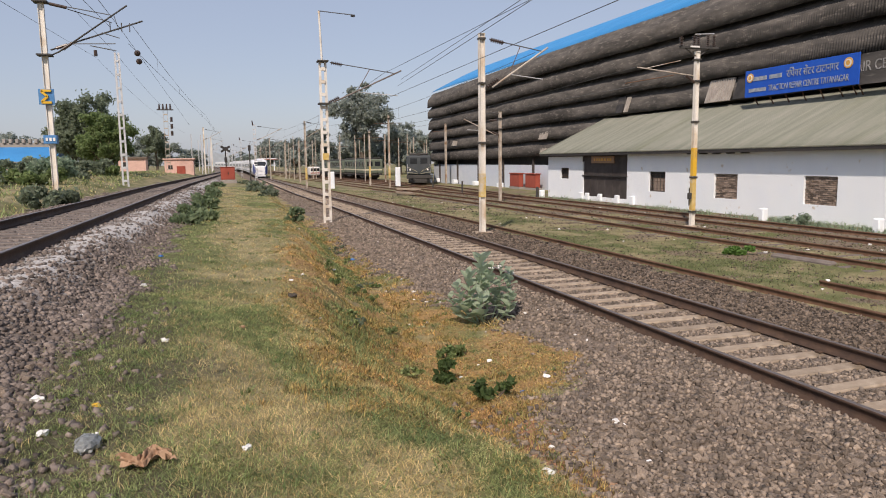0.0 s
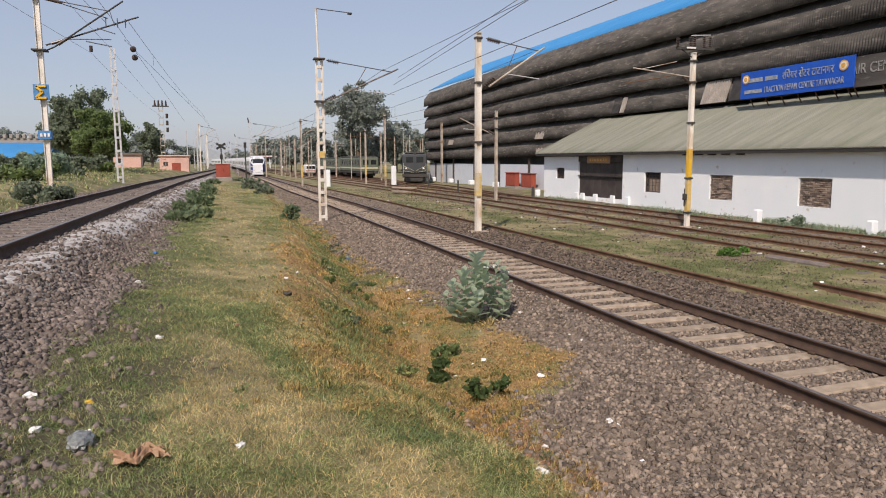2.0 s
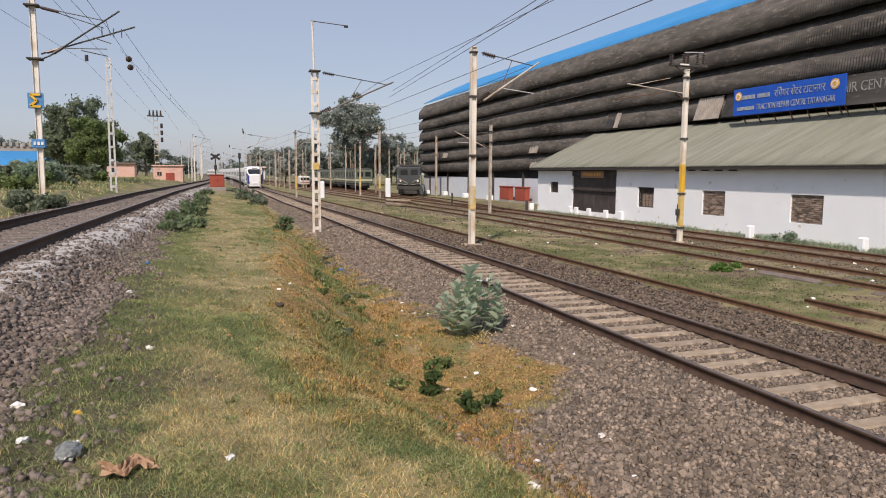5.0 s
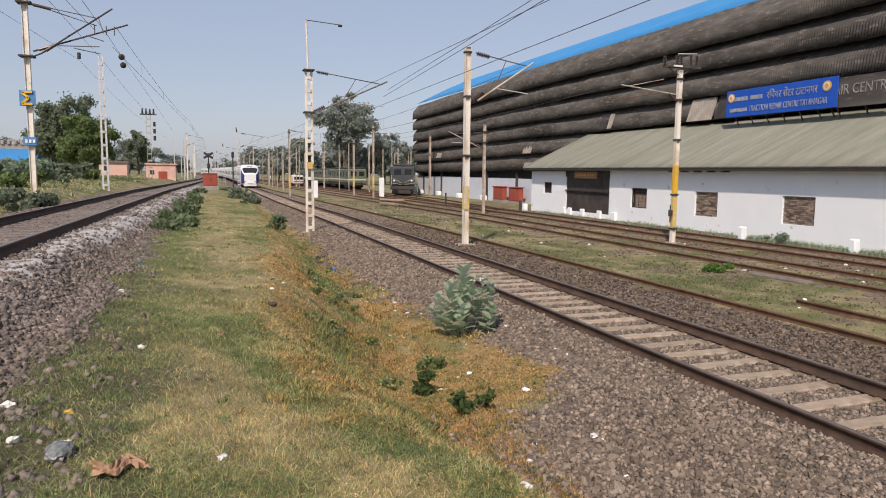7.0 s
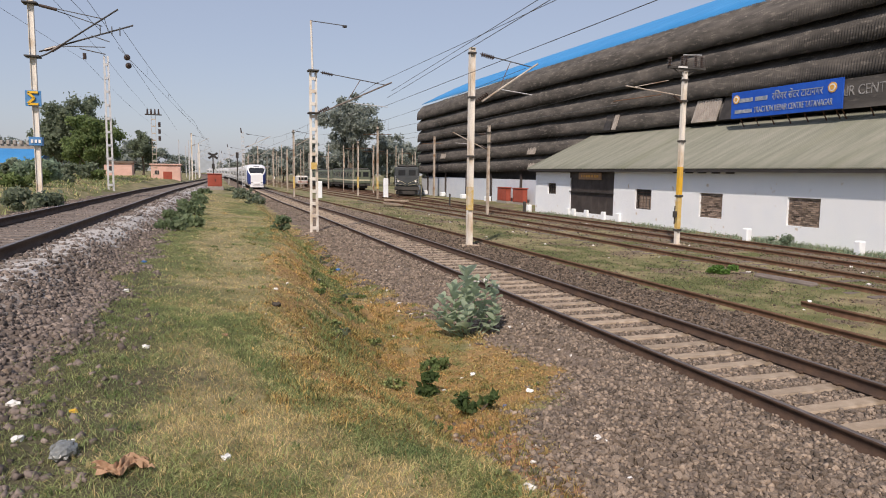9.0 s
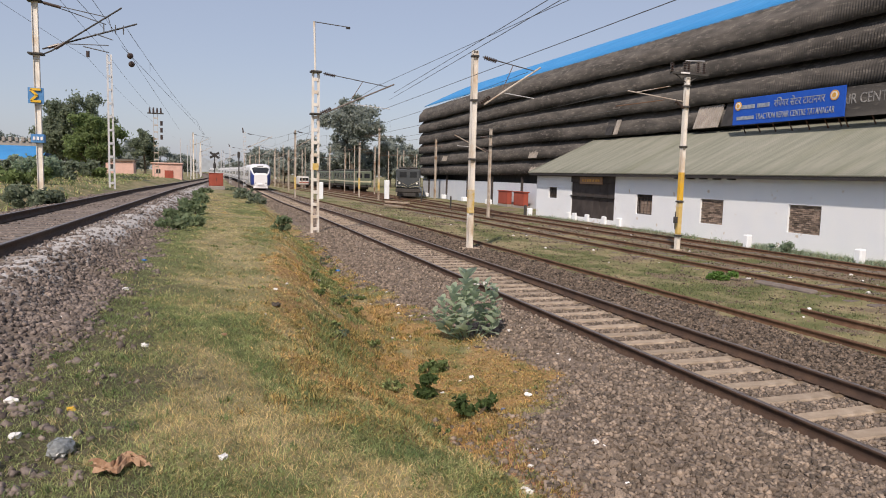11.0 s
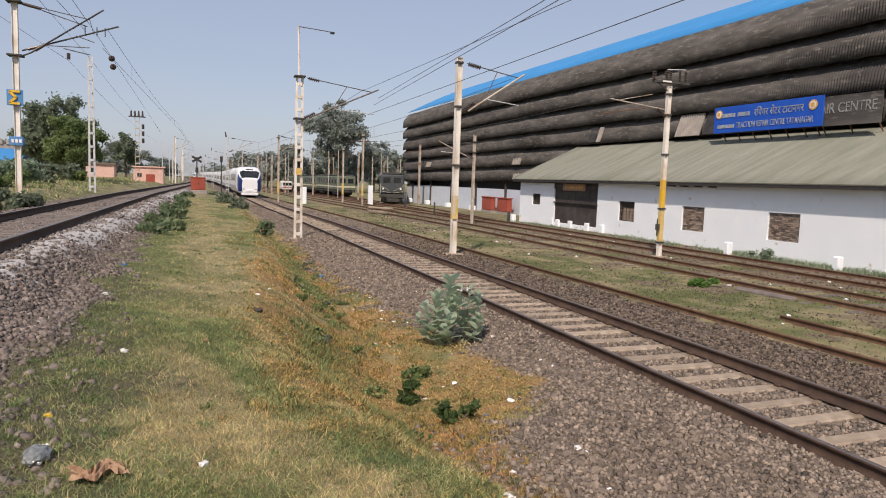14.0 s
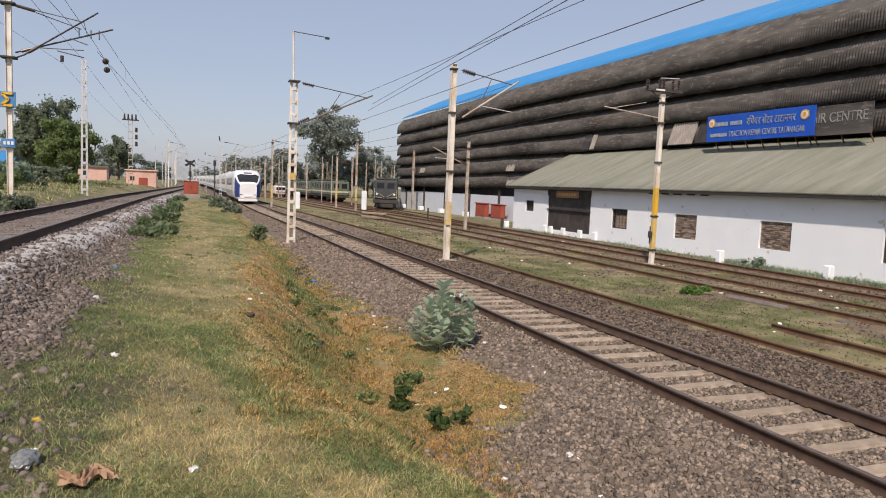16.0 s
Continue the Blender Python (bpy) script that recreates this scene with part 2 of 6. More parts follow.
def ribbed(bm, p, q, r, core, discs=6, n=10):
    """A turned insulator from p to q: one skin with a rib for each disc."""
    p, q = Vector(p), Vector(q)
    d = q - p
    m = Matrix.Translation(p) @ d.to_track_quat("Z", "Y").to_matrix().to_4x4()
    prof = [(core, 0.0)]
    for k in range(discs):
        a = (k + 0.25) / discs
        prof += [(core, a), (r, a + 0.12 / discs), (r * 0.85, a + 0.38 / discs), (core, a + 0.55 / discs)]
    prof.append((core, 1.0))
    rings = [[bm.verts.new(m @ Vector((math.cos(2 * math.pi * j / n) * w, math.sin(2 * math.pi * j / n) * w, u * d.length))) for j in range(n)] for w, u in prof]
    for a, b in zip(rings, rings[1:]):
        for j in range(n):
            bm.faces.new((a[j], a[(j + 1) % n], b[(j + 1) % n], b[j]))
    bm.faces.new(rings[0][::-1])
    bm.faces.new(rings[-1])
    return bm


def link_mesh(name, me, material, parent=None, label="", smooth=False):
    if me.materials:
        pass
    elif isinstance(material, (list, tuple)):
        for x in material:
            me.materials.append(M[x])
    else:
        me.materials.append(M[material])
    if smooth:
        me.polygons.foreach_set("use_smooth", [True] * len(me.polygons))
    ob = new(name, me)
    if parent is not None:
        ob.parent = parent
    if label:
        ob["label"] = label
    return ob


def part(name, bm, material, parent=None, label="", smooth=False):
    me = bpy.data.meshes.new(name)
    bm.to_mesh(me)
    bm.free()
    return link_mesh(name, me, material, parent, label, smooth)


def B():
    return bmesh.new()


def raw(name, verts, faces, material, parent=None, label="", smooth=False):
    """A mesh from arrays: verts (n, 3), faces (m, 3 or 4)."""
    me = bpy.data.meshes.new(name)
    verts, faces = np.asarray(verts, np.float32), np.asarray(faces, np.int32)
    k = faces.shape[1]
    me.vertices.add(len(verts))
    me.vertices.foreach_set("co", verts.ravel())
    me.loops.add(faces.size)
    me.loops.foreach_set("vertex_index", faces.ravel())
    me.polygons.add(len(faces))
    me.polygons.foreach_set("loop_start", np.arange(0, faces.size, k, dtype=np.int32))
    me.update(calc_edges=True)
    me.validate()
    return link_mesh(name, me, material, parent, label, smooth)


def empty(name, m, label="", category="", group="", kind=""):
    ob = new(name)
    ob.matrix_world = m
    ob.empty_display_size = 0.2
    return tagged(ob, label, category, group, kind)


RNG = np.random.default_rng(7)


def lattice_noise(x, y, s, seed):
    """Smooth value noise on numpy arrays, -1 to 1."""
    g = np.random.default_rng(seed).uniform(-1, 1, (64, 64))
    u, v = np.asarray(x) / s, np.asarray(y) / s
    i, j = np.floor(u).astype(int), np.floor(v).astype(int)
    a, b = u - i, v - j
    a, b = a * a * (3 - 2 * a), b * b * (3 - 2 * b)
    return (g[i % 64, j % 64] * (1 - a) * (1 - b) + g[(i + 1) % 64, j % 64] * a * (1 - b)
            + g[i % 64, (j + 1) % 64] * (1 - a) * b + g[(i + 1) % 64, (j + 1) % 64] * a * b)


# ---- the lie of the land ----
LEFT_TOP, RIGHT_X, GAUGE = 1.40, 6.90, 0.873


def fall(y):
    """The line falls gently into the distance."""
    return -0.0060 * np.clip(np.asarray(y, float) - 40, 0, 140)


def away(y):
    """Both lines swing left far off."""
    d = np.clip(np.asarray(y, float) - 170, 0, 600)
    return d * d / 6000.0


def lower_x(y):
    y = np.asarray(y, float)
    return RIGHT_X + 0.0175 * np.clip(y - 60, 0, 110) + 0.0175 * np.clip(y - 170, 0, 600) - away(y)


def left_x(y):
    """Centre line of the upper track: it closes on the lower one, then runs beside it."""
    y = np.asarray(y, float)
    a = np.clip(y, -200, 110) * 0.0346 - 3.96
    b = np.clip(y - 110, 0, 100)
    return a + 0.0346 * (b - b * b / 200) - away(y - 40)


def bank_edge(y):
    return np.interp(y, [0, 3.5, 4.4, 5.4, 6.4, 7.3, 9, 12, 20, 40, 90], [1.8, 1.62, 1.18, 0.83, 0.6, 0.42, 0.5, 0.9, 1.7, 2.4, 3.0])


def ballast_edge(y):
    return np.interp(y, [0, 4.0, 5.3, 6.75, 7.3, 7.8, 8.5, 10.4, 12.7, 15.5, 19.4, 30, 60], [2.5, 2.55, 2.85, 3.15, 3.5, 4.4, 4.75, 4.5, 3.95, 3.75, 3.7, 3.95, 4.8])


def toe_left(y):
    return left_x(y) + 0.873 + np.interp(y, [0, 4, 7, 12, 20, 40, 100], [1.5, 1.5, 1.48, 1.35, 1.2, 1.1, 1.2])


def height(x, y):
    """Height of the ground over the lower track's rail tops."""
    x, y = np.asarray(x, float), np.asarray(y, float)
    lx, e, be, toe = left_x(y), bank_edge(y), ballast_edge(y), toe_left(y)
    ditch = np.maximum(np.minimum(e + 2.2, be - 0.35), e + 0.75)
    depth = np.interp(y, [0, 5, 7, 9.5, 12, 20, 40, 90], [-0.10, -0.3, -0.47, -0.48, -0.40, -0.35, -0.3, -0.2])
    plat = np.interp(y, [0, 10, 30, 60, 200], [0.90, 0.86, 0.95, 0.98, 0.7])
    pts = [(lx - 60, 1.9), (lx - 9, 1.75), (lx - 4.2, 1.45), (lx - 2.6, 1.05), (lx - 1.5, 1.25), (lx - 1.0, 1.235), (lx - 0.78, 1.19), (lx + 0.78, 1.19), (lx + 1.0, 1.235), (lx + 1.4, 1.23), (toe, plat + 0.06), (toe + 0.8, plat),
           (np.maximum(e, toe + 0.9), plat - 0.12), (np.maximum(ditch, toe + 1.6), depth), (np.maximum(np.maximum(be + 0.1, ditch + 0.4), toe + 2.0), -0.28), (RIGHT_X - 1.5 + 0 * y, -0.15), (RIGHT_X - 0.98 + 0 * y, -0.14), (RIGHT_X - 0.76 + 0 * y, -0.205), (RIGHT_X + 0.76 + 0 * y, -0.205), (RIGHT_X + 0.98 + 0 * y, -0.15), (RIGHT_X + 1.6 + 0 * y, -0.16), (9.9 + 0 * y, -0.17),
           (10.6 + 0 * y, -0.24), (14.2 + 0 * y, -0.27), (15.0 + 0 * y, -0.24), (21.4 + 0 * y, -0.25), (24 + 0 * y, -0.2), (60 + 0 * y, -0.2)]
    z = np.full(x.shape, 1.9)
    for (xa, za), (xb, zb) in zip(pts, pts[1:]):
        f = np.clip((x - xa) / np.maximum(xb - xa, 1e-3), 0, 1)
        f = f * f * (3 - 2 * f)
        z = np.where(x >= xa, za + (zb - za) * f, z)
    rough = np.where((x > lx + 1.5) & (x < RIGHT_X - 1.7), 1.0, np.where((x > 10.6) & (x < 14.6), 0.5, np.where(x < lx - 2.6, 1.5, 0.0)))
    z = z + rough * (0.05 * lattice_noise(x, y, 1.3, 1) + 0.025 * lattice_noise(x, y, 0.45, 2))
    hump = np.clip(np.minimum(x - e, be - x) * 1.5, 0, 1)
    z = z + hump * (0.06 * lattice_noise(x, y, 0.5, 31) + 0.035 * lattice_noise(x, y, 0.17, 32))
    return z + 0.012 * lattice_noise(x, y, 0.22, 3) + fall(y)


def ballast_mask(x, y):
    lx = left_x(y)
    wob = 0.38 * lattice_noise(x, y, 0.8, 5) + 0.26 * lattice_noise(x, y, 0.25, 6)
    left = np.minimum(x - (lx - 2.7), toe_left(y) + 0.15 - x)
    right = np.minimum(x - ballast_edge(y), 9.95 - x)
    return np.clip(0.5 + 1.6 * (np.maximum(left, right) + wob), 0, 1)


def yard_mask(x, y):
    wob = 0.9 * lattice_noise(x, y, 1.4, 15) + 0.5 * lattice_noise(x, y, 0.5, 16)
    return np.clip(0.5 + 0.8 * (np.minimum(x - 14.4, 26 - x) * 0.2 + 1.3 * wob - 0.35), 0, 1)


def dry_mask(x, y):
    """Rust-brown weeds from the bank's crest across the ditch to the stones."""
    e, be = bank_edge(y), ballast_edge(y)
    wob = 0.3 * lattice_noise(x, y, 0.9, 8) + 0.2 * lattice_noise(x, y, 0.3, 9)
    patch = np.clip(0.85 + 0.5 * lattice_noise(x, y, 0.9, 18) + 0.35 * lattice_noise(x, y, 0.3, 19), 0, 1)
    flat = np.exp(-((x - 0.75) / 0.55) ** 2 - ((y - 9.2) / 1.9) ** 2) * 0.4
    d = np.clip(0.5 + 1.5 * (np.minimum(x - e - 0.06, be + 0.35 - x) + wob), 0, 1)
    return patch * np.maximum(d * np.interp(y, [0, 12, 25, 70], [1, 0.95, 0.7, 0.3]), flat)


def lawn_mask(x, y):
    """Green turf: the verge by the upper stones, a band behind the crest, and patches."""
    wob = 0.40 + 0.5 * lattice_noise(x, y, 1.6, 11) + 0.45 * lattice_noise(x, y, 0.45, 12)
    e = bank_edge(y)
    wob = wob + 0.6 * np.exp(-((x + 0.95) / 0.6) ** 2) + 1.0 * np.exp(-((x - e + 0.2) / 0.24) ** 2) * np.interp(y, [3, 4, 7.5, 9], [0.7, 1, 1, 0.2])
    wob = wob - 0.6 * np.exp(-((x - 0.3) / 0.4) ** 2) * np.interp(y, [3.5, 4.2, 4.9, 5.7, 8.5, 10, 40], [0.3, 1, 0.8, 0.0, 0.0, 0.8, 1])
    return np.clip(wob, 0, 1)


def bare_mask(x, y):
    """Trodden dark earth at the foot of the upper ballast."""
    wob = 0.5 * lattice_noise(x, y, 0.7, 21) + 0.35 * lattice_noise(x, y, 0.22, 22)
    return np.clip(0.55 + 1.3 * (-0.42 - x + wob * 0.8), 0, 1) * np.interp(y, [0, 6, 10, 16], [1, 1, 0.6, 0.25])


def rust_mask(x, y):
    """Red-brown earth where the ditch runs out beside the stones."""
    wob = 0.3 * lattice_noise(x, y, 0.5, 23) + 0.2 * lattice_noise(x, y, 0.18, 24)
    d = np.hypot((x - 2.75) / 0.55, (y - 5.6) / 1.5)
    return np.clip(1.25 - d + wob, 0, 1)


def lime_mask(x, y):
    d = x - (left_x(y) + 1.45 + 0.12 * lattice_noise(x, y, 1.0, 14))
    return np.clip(0.95 - np.abs(d) / 0.7 + 0.4 * lattice_noise(x, y, 0.35, 17), 0, 1) * np.interp(y, [0, 6, 9, 45, 70], [0, 0.2, 1, 1, 0.4])


def axis(dense, step, far, growth):
    lo, hi = dense
    mid = list(np.arange(lo, hi, step))
    up, dn, s = [], [], step
    while not up or up[-1] < far:
        s *= growth
        up.append((up[-1] if up else mid[-1]) + s)
        dn.append((dn[-1] if dn else mid[0]) - s)
    return np.array(dn[::-1] + mid + up)


def build_ground():
    xs = axis((-6.0, 11.0), 0.11, 2500, 1.07)
    ys = axis((2.0, 16.0), 0.11, 2800, 1.03)
    gx, gy = np.meshgrid(xs, ys)
    gz = height(gx, gy)
    nx, ny = len(xs), len(ys)
    idx = np.arange(nx * ny).reshape(ny, nx)
    faces = np.stack([idx[:-1, :-1], idx[:-1, 1:], idx[1:, 1:], idx[1:, :-1]], -1).reshape(-1, 4)
    ob = raw("ground", np.stack([gx, gy, gz], -1).reshape(-1, 3), faces, "soil", smooth=True)
    for key, f in (("ballast", ballast_mask), ("dry", dry_mask), ("lawn", lawn_mask), ("lime", lime_mask), ("yard", yard_mask), ("bare", bare_mask), ("rust", rust_mask)):
        a = ob.data.attributes.new(key, "FLOAT", "POINT")
        a.data.foreach_set("value", f(gx, gy).ravel().astype(np.float32))
    return tagged(ob, "grassy railway ground with ballast beds and a shallow ditch", "ground", kind="structure")


ground = build_ground()


def gz(x, y):
    return float(height(np.array([x]), np.array([y]))[0])


# ---- railway tracks ----
RAIL = [(-0.07, 0), (0.07, 0), (0.07, 0.018), (0.012, 0.035), (0.012, 0.125), (0.034, 0.138), (0.034, 0.168), (0.026, 0.172),
        (-0.026, 0.172), (-0.034, 0.168), (-0.034, 0.138), (-0.012, 0.125), (-0.012, 0.035), (-0.07, 0.018)]


def rail(parent, path, side, top, polished):
    """One rail along a path of (x, y), its head at the height top."""
    path = np.array(path)
    d = np.gradient(path, axis=0)
    d /= np.linalg.norm(d, axis=1)[:, None]
    nrm = np.stack([d[:, 1], -d[:, 0]], -1)
    c = path + nrm * side * GAUGE
    prof = np.array(RAIL)
    k = len(prof)
    v = np.zeros((len(path), k, 3))
    v[:, :, :2] = c[:, None, :] + nrm[:, None, :] * prof[None, :, :1]
    v[:, :, 2] = top - 0.172 + prof[None, :, 1] + fall(path[:, 1])[:, None]
    idx = np.arange(len(path) * k).reshape(-1, k)
    nxt = np.roll(idx, -1, axis=1)
    f = np.stack([idx[:-1], nxt[:-1], nxt[1:], idx[1:]], -1).reshape(-1, 4)
    ob = raw("rail", v.reshape(-1, 3), f, ["rail_side" if polished else "rail_rust", "rail_head"], parent)
    if polished:
        mi = np.zeros((len(path) - 1, k), np.int32)
        mi[:, 7] = 1
        mi[:, 6] = mi[:, 8] = 1
        ob.data.polygons.foreach_set("material_index", mi.ravel())
    return ob


def track(name, path, top, label, sleepers, polished=True, smat="concrete", spacing=0.6, sides=(-1, 1), drop=0.172):
    t = empty(name, Matrix(), label, "railway track")
    for s in sides:
        rail(t, path, s, top, polished)
    if sleepers:
        y0, y1 = sleepers
        bm = B()
        box(bm, -1.37, 1.37, -0.115, 0.115, -0.19, 0.0, 0.02)
        me = bpy.data.meshes.new("sleeper")
        bm.to_mesh(me)
        bm.free()
        me.materials.append(M[smat])
        bm = B()
        box(bm, -0.03, 0.03, -0.05, 0.05, 0, 0.035, 0.01)
        mc = bpy.data.meshes.new("rail_clip")
        bm.to_mesh(mc)
        bm.free()
        mc.materials.append(M["rail_side"])
        px = [p[0] for p in path]
        py = [p[1] for p in path]
        y, i = y0, 0
        while y < y1:
            x = float(np.interp(y, py, px))
            a = math.atan2(float(np.interp(y + 1, py, px)) - x, 1.0)
            sl = new("sleeper", me)
            sl.parent = t
            sl.matrix_local = pose(x, y, top - drop + float(fall(y)) + random.uniform(-0.012, 0.004), 0, random.uniform(-0.5, 0.5), -math.degrees(a) + random.uniform(-0.6, 0.6))
            if 2 < y < 16 and smat == "concrete":
                for q in (-0.78, 0.78):
                    cl = new("rail_clip", mc)
                    cl.parent = sl
                    cl.matrix_local = pose(q, 0, 0.002)
            y += spacing
    return t


def straight(x, y0=-40, y1=900, n=60):
    return [(x, y0 + (y1 - y0) * i / n) for i in range(n + 1)]


_ly = list(np.arange(-40, 200, 4.0)) + list(np.arange(200, 420, 20.0)) + [450, 500]
upper_track = track("railway_track", [(float(left_x(y)), float(y)) for y in _ly], LEFT_TOP, "busy main-line track on dark limed ballast", (-3, 110), True, "concrete_d")
_ry = list(np.arange(-40, 200, 5.0)) + list(np.arange(200, 420, 20.0)) + [450, 500]
lower_track = track("railway_track", [(float(lower_x(y)), float(y)) for y in _ry], 0.0, "main-line track with pale concrete sleepers on grey ballast", (-3, 130))
siding = track("railway_track", straight(11.02, -40, 300), -0.06, "rusty overgrown siding sunk in grass and stones", None, False, sides=(-1,))
raw_right = rail(siding, straight(11.02, -40, 11.2, 10), 1, -0.10, False)
yard_a = track("railway_track", straight(15.87, -40, 400), -0.10, "rusty yard track sunk in dirt", (9, 70), False, "concrete_d", 0.68, drop=0.135)
yard_b = track("railway_track", straight(19.85, -40, 400), -0.10, "rusty yard track beside the white wall", (11, 60), False, "concrete_d", 0.68, drop=0.14)


def swing(x0, x1, y0, y1, end):
    p = []
    for i in range(25):
        f = i / 24
        s = f * f * (3 - 2 * f)
        p.append((x0 + (x1 - x0) * s, y0 + (y1 - y0) * f))
    return p + [(x1, end)]


lead_a = track("railway_track", swing(19.85, 23.0, 40, 76, 190), -0.09, "rusty lead track curving to the shed", None, False)
lead_b = track("railway_track", swing(15.87, 24.2, 52, 104, 230), -0.09, "rusty lead track curving into the yard", None, False)


# ---- lean-to store of the repair shed ----
WX, SX = 22.9, 28.0


def hole_wall(bm, x0, x1, y0, y1, z0, z1, holes):
    """A wall along y with rectangular holes (ya, yb, za, zb)."""
    ycuts = sorted({y0, y1, *[v for h in holes for v in h[:2]]})
    for a, b in zip(ycuts, ycuts[1:]):
        zs = [z0]
        for h in sorted(holes, key=lambda q: q[2]):
            if h[0] <= a and b <= h[1]:
                zs += [h[2], h[3]]
        zs.append(z1)
        for c, d in zip(zs[::2], zs[1::2]):
            if d - c > 1e-4:
                box(bm, x0, x1, a, b, c, d)
    bmesh.ops.remove_doubles(bm, verts=bm.verts, dist=1e-4)
    return bm


Y_END, Y_NEAR = 46.0, 2.0
WINS = [(42.9, 44.1, 1.12, 1.86), (32.0, 33.5, 0.62, 1.72), (26.5, 28.1, 0.50, 1.68), (21.0, 22.65, 0.50, 1.66), (15.4, 17.1, 0.5, 1.72)]
DOOR = (35.7, 40.9, 0.05, 2.95)


def build_store():
    t = empty("lean_to_store", pose(WX, 24, -0.25), "whitewashed lean-to store with a grey-green sheet roof", "building")
    t.matrix_world = Matrix()
    part("wall", hole_wall(B(), WX, WX + 0.35, Y_NEAR, Y_END, -0.6, 1.93, [w for w in WINS] + [(DOOR[0], DOOR[1], DOOR[2], 1.93)]), "white", t)
    part("wall", hole_wall(B(), WX, WX + 0.35, Y_NEAR, DOOR[0], 1.93, 2.98, []), "white", t)
    part("wall", hole_wall(B(), WX, WX + 0.35, DOOR[1], Y_END, 1.93, 2.62, []), "white", t)
    part("fascia", box(B(), WX + 0.01, WX + 0.3, DOOR[1], Y_END, 2.62, 2.98), "door", t)
    part("wall", box(B(), WX + 0.35, SX, Y_END - 0.3, Y_END, -0.6, 2.98), "white", t)
    part("wall", box(B(), WX + 0.35, SX, Y_NEAR, Y_NEAR + 0.3, -0.6, 2.98), "white", t)
    for i, (a, b, c, d) in enumerate(WINS):
        w = part("window", hole_wall(B(), WX + 0.10, WX + 0.16, a, b, c, d, [(a + 0.05, b - 0.05, c + 0.05, d - 0.05)]), "door" if i in (0, 1, 4) else "mortar", t)
        if i in (0, 1, 4):
            part("pane", box(B(), WX + 0.2, WX + 0.22, a, b, c, d), "dark", w)
            for k in range(1, 5 if i else 4):
                yy = a + (b - a) * k / (5 if i else 4)
                part("bar", rod(B(), (WX + 0.13, yy, c), (WX + 0.13, yy, d), 0.014), "under", w)
            for k in range(1, 6):
                zz = c + (d - c) * k / 6
                part("bar", rod(B(), (WX + 0.145, a, zz), (WX + 0.145, b, zz), 0.01), "rail_rust", w)
            if i == 1:
                part("shutter", box(B(), WX + 0.165, WX + 0.18, a + 0.05, b - 0.2, c + 0.05, c + 0.75), "brick", w)
        else:
            part("backing", box(B(), WX + 0.2, WX + 0.24, a, b, c, d), "mortar", w)
            bm = B()
            box(bm, -0.055, 0.055, -0.112, 0.112, -0.034, 0.034, 0.006)
            me = bpy.data.meshes.new("brick")
            bm.to_mesh(me)
            bm.free()
            me.materials.append(M["brick"])
            z, row = c + 0.04, 0
            while z < d - 0.03:
                y = a + (0.11 if row % 2 else 0.0) + 0.06
                while y < b - 0.05:
                    o = new("brick", me)
                    o.parent = w
                    o.matrix_local = pose(WX + 0.135 + random.uniform(-0.012, 0.02), y, z + random.uniform(-0.004, 0.004), 0, 0, random.uniform(-3, 3))
                    y += 0.238
                z += 0.08
                row += 1
    a, b, c, d = DOOR
    dr = part("sliding_door", box(B(), WX + 0.10, WX + 0.16, a, b, c, d + 0.02), "door", t, "dark brown sheet-metal sliding door")
    n = 6
    for k in range(n):
        y0 = a + (b - a) * k / n
        part("panel", box(B(), WX + 0.07, WX + 0.099, y0 + 0.015, y0 + (b - a) / n - 0.015, c + 0.03, 1.35, 0.006), "door", dr)
        part("panel", box(B(), WX + 0.065, WX + 0.099, y0 + 0.015, y0 + (b - a) / n - 0.015, 1.4, 2.25, 0.006), "door", dr)
    part("rail", box(B(), WX - 0.05, WX + 0.06, a - 0.05, b + 0.05, 1.36, 1.42), "dark", dr)
    part("header", box(B(), WX - 0.03, WX + 0.07, a - 0.02, b + 0.02, 2.27, 2.97), "door", dr)
    nb = part("name_board", box(B(), WX - 0.09, WX - 0.035, 37.0, 39.7, 2.18, 2.62, 0.01), "leaf_dry", t, "small brown wooden name board with worn writing")
    for k in range(7):
        part("writing", box(B(), WX - 0.1, WX - 0.091, 37.3 + k * 0.32, 37.3 + k * 0.32 + random.uniform(0.14, 0.26), 2.32, 2.48), "gold", nb)
    part("lamp", rod(B(), (WX - 0.35, 38.7, 2.8), (WX - 0.2, 38.7, 2.88), 0.13, 0.07, 12), "galv", t, "small bulkhead lamp over the door")
    for y in (35.0, 36.6, 38.6, 40.2, 41.0):
        part("plinth", box(B(), WX - 0.16, WX - 0.005, y - 0.2, y + 0.2, -0.5, 0.26, 0.03), "white", t)
    # corrugated roof
    e, r = (WX - 0.55, 2.86), (SX + 0.25, 5.62)
    step = 0.0375
    ys = np.arange(Y_NEAR, Y_END + 0.35, step)
    zz = 0.034 * np.sin(ys * 2 * math.pi / 0.15)
    cols = 6
    v = []
    for i in range(cols):
        f = i / (cols - 1)
        v.append(np.stack([np.full_like(ys, e[0] + (r[0] - e[0]) * f), ys, e[1] + (r[1] - e[1]) * f + zz], -1))
    top = np.concatenate(v)
    n = len(ys)
    idx = np.arange(cols * n).reshape(cols, n)
    f = np.stack([idx[:-1, :-1], idx[1:, :-1], idx[1:, 1:], idx[:-1, 1:]], -1).reshape(-1, 4)
    rf = raw("roof", top, f, "roof", t, "grey-green corrugated sheet roof")
    so = rf.modifiers.new("thick", "SOLIDIFY")
    so.thickness = 0.02
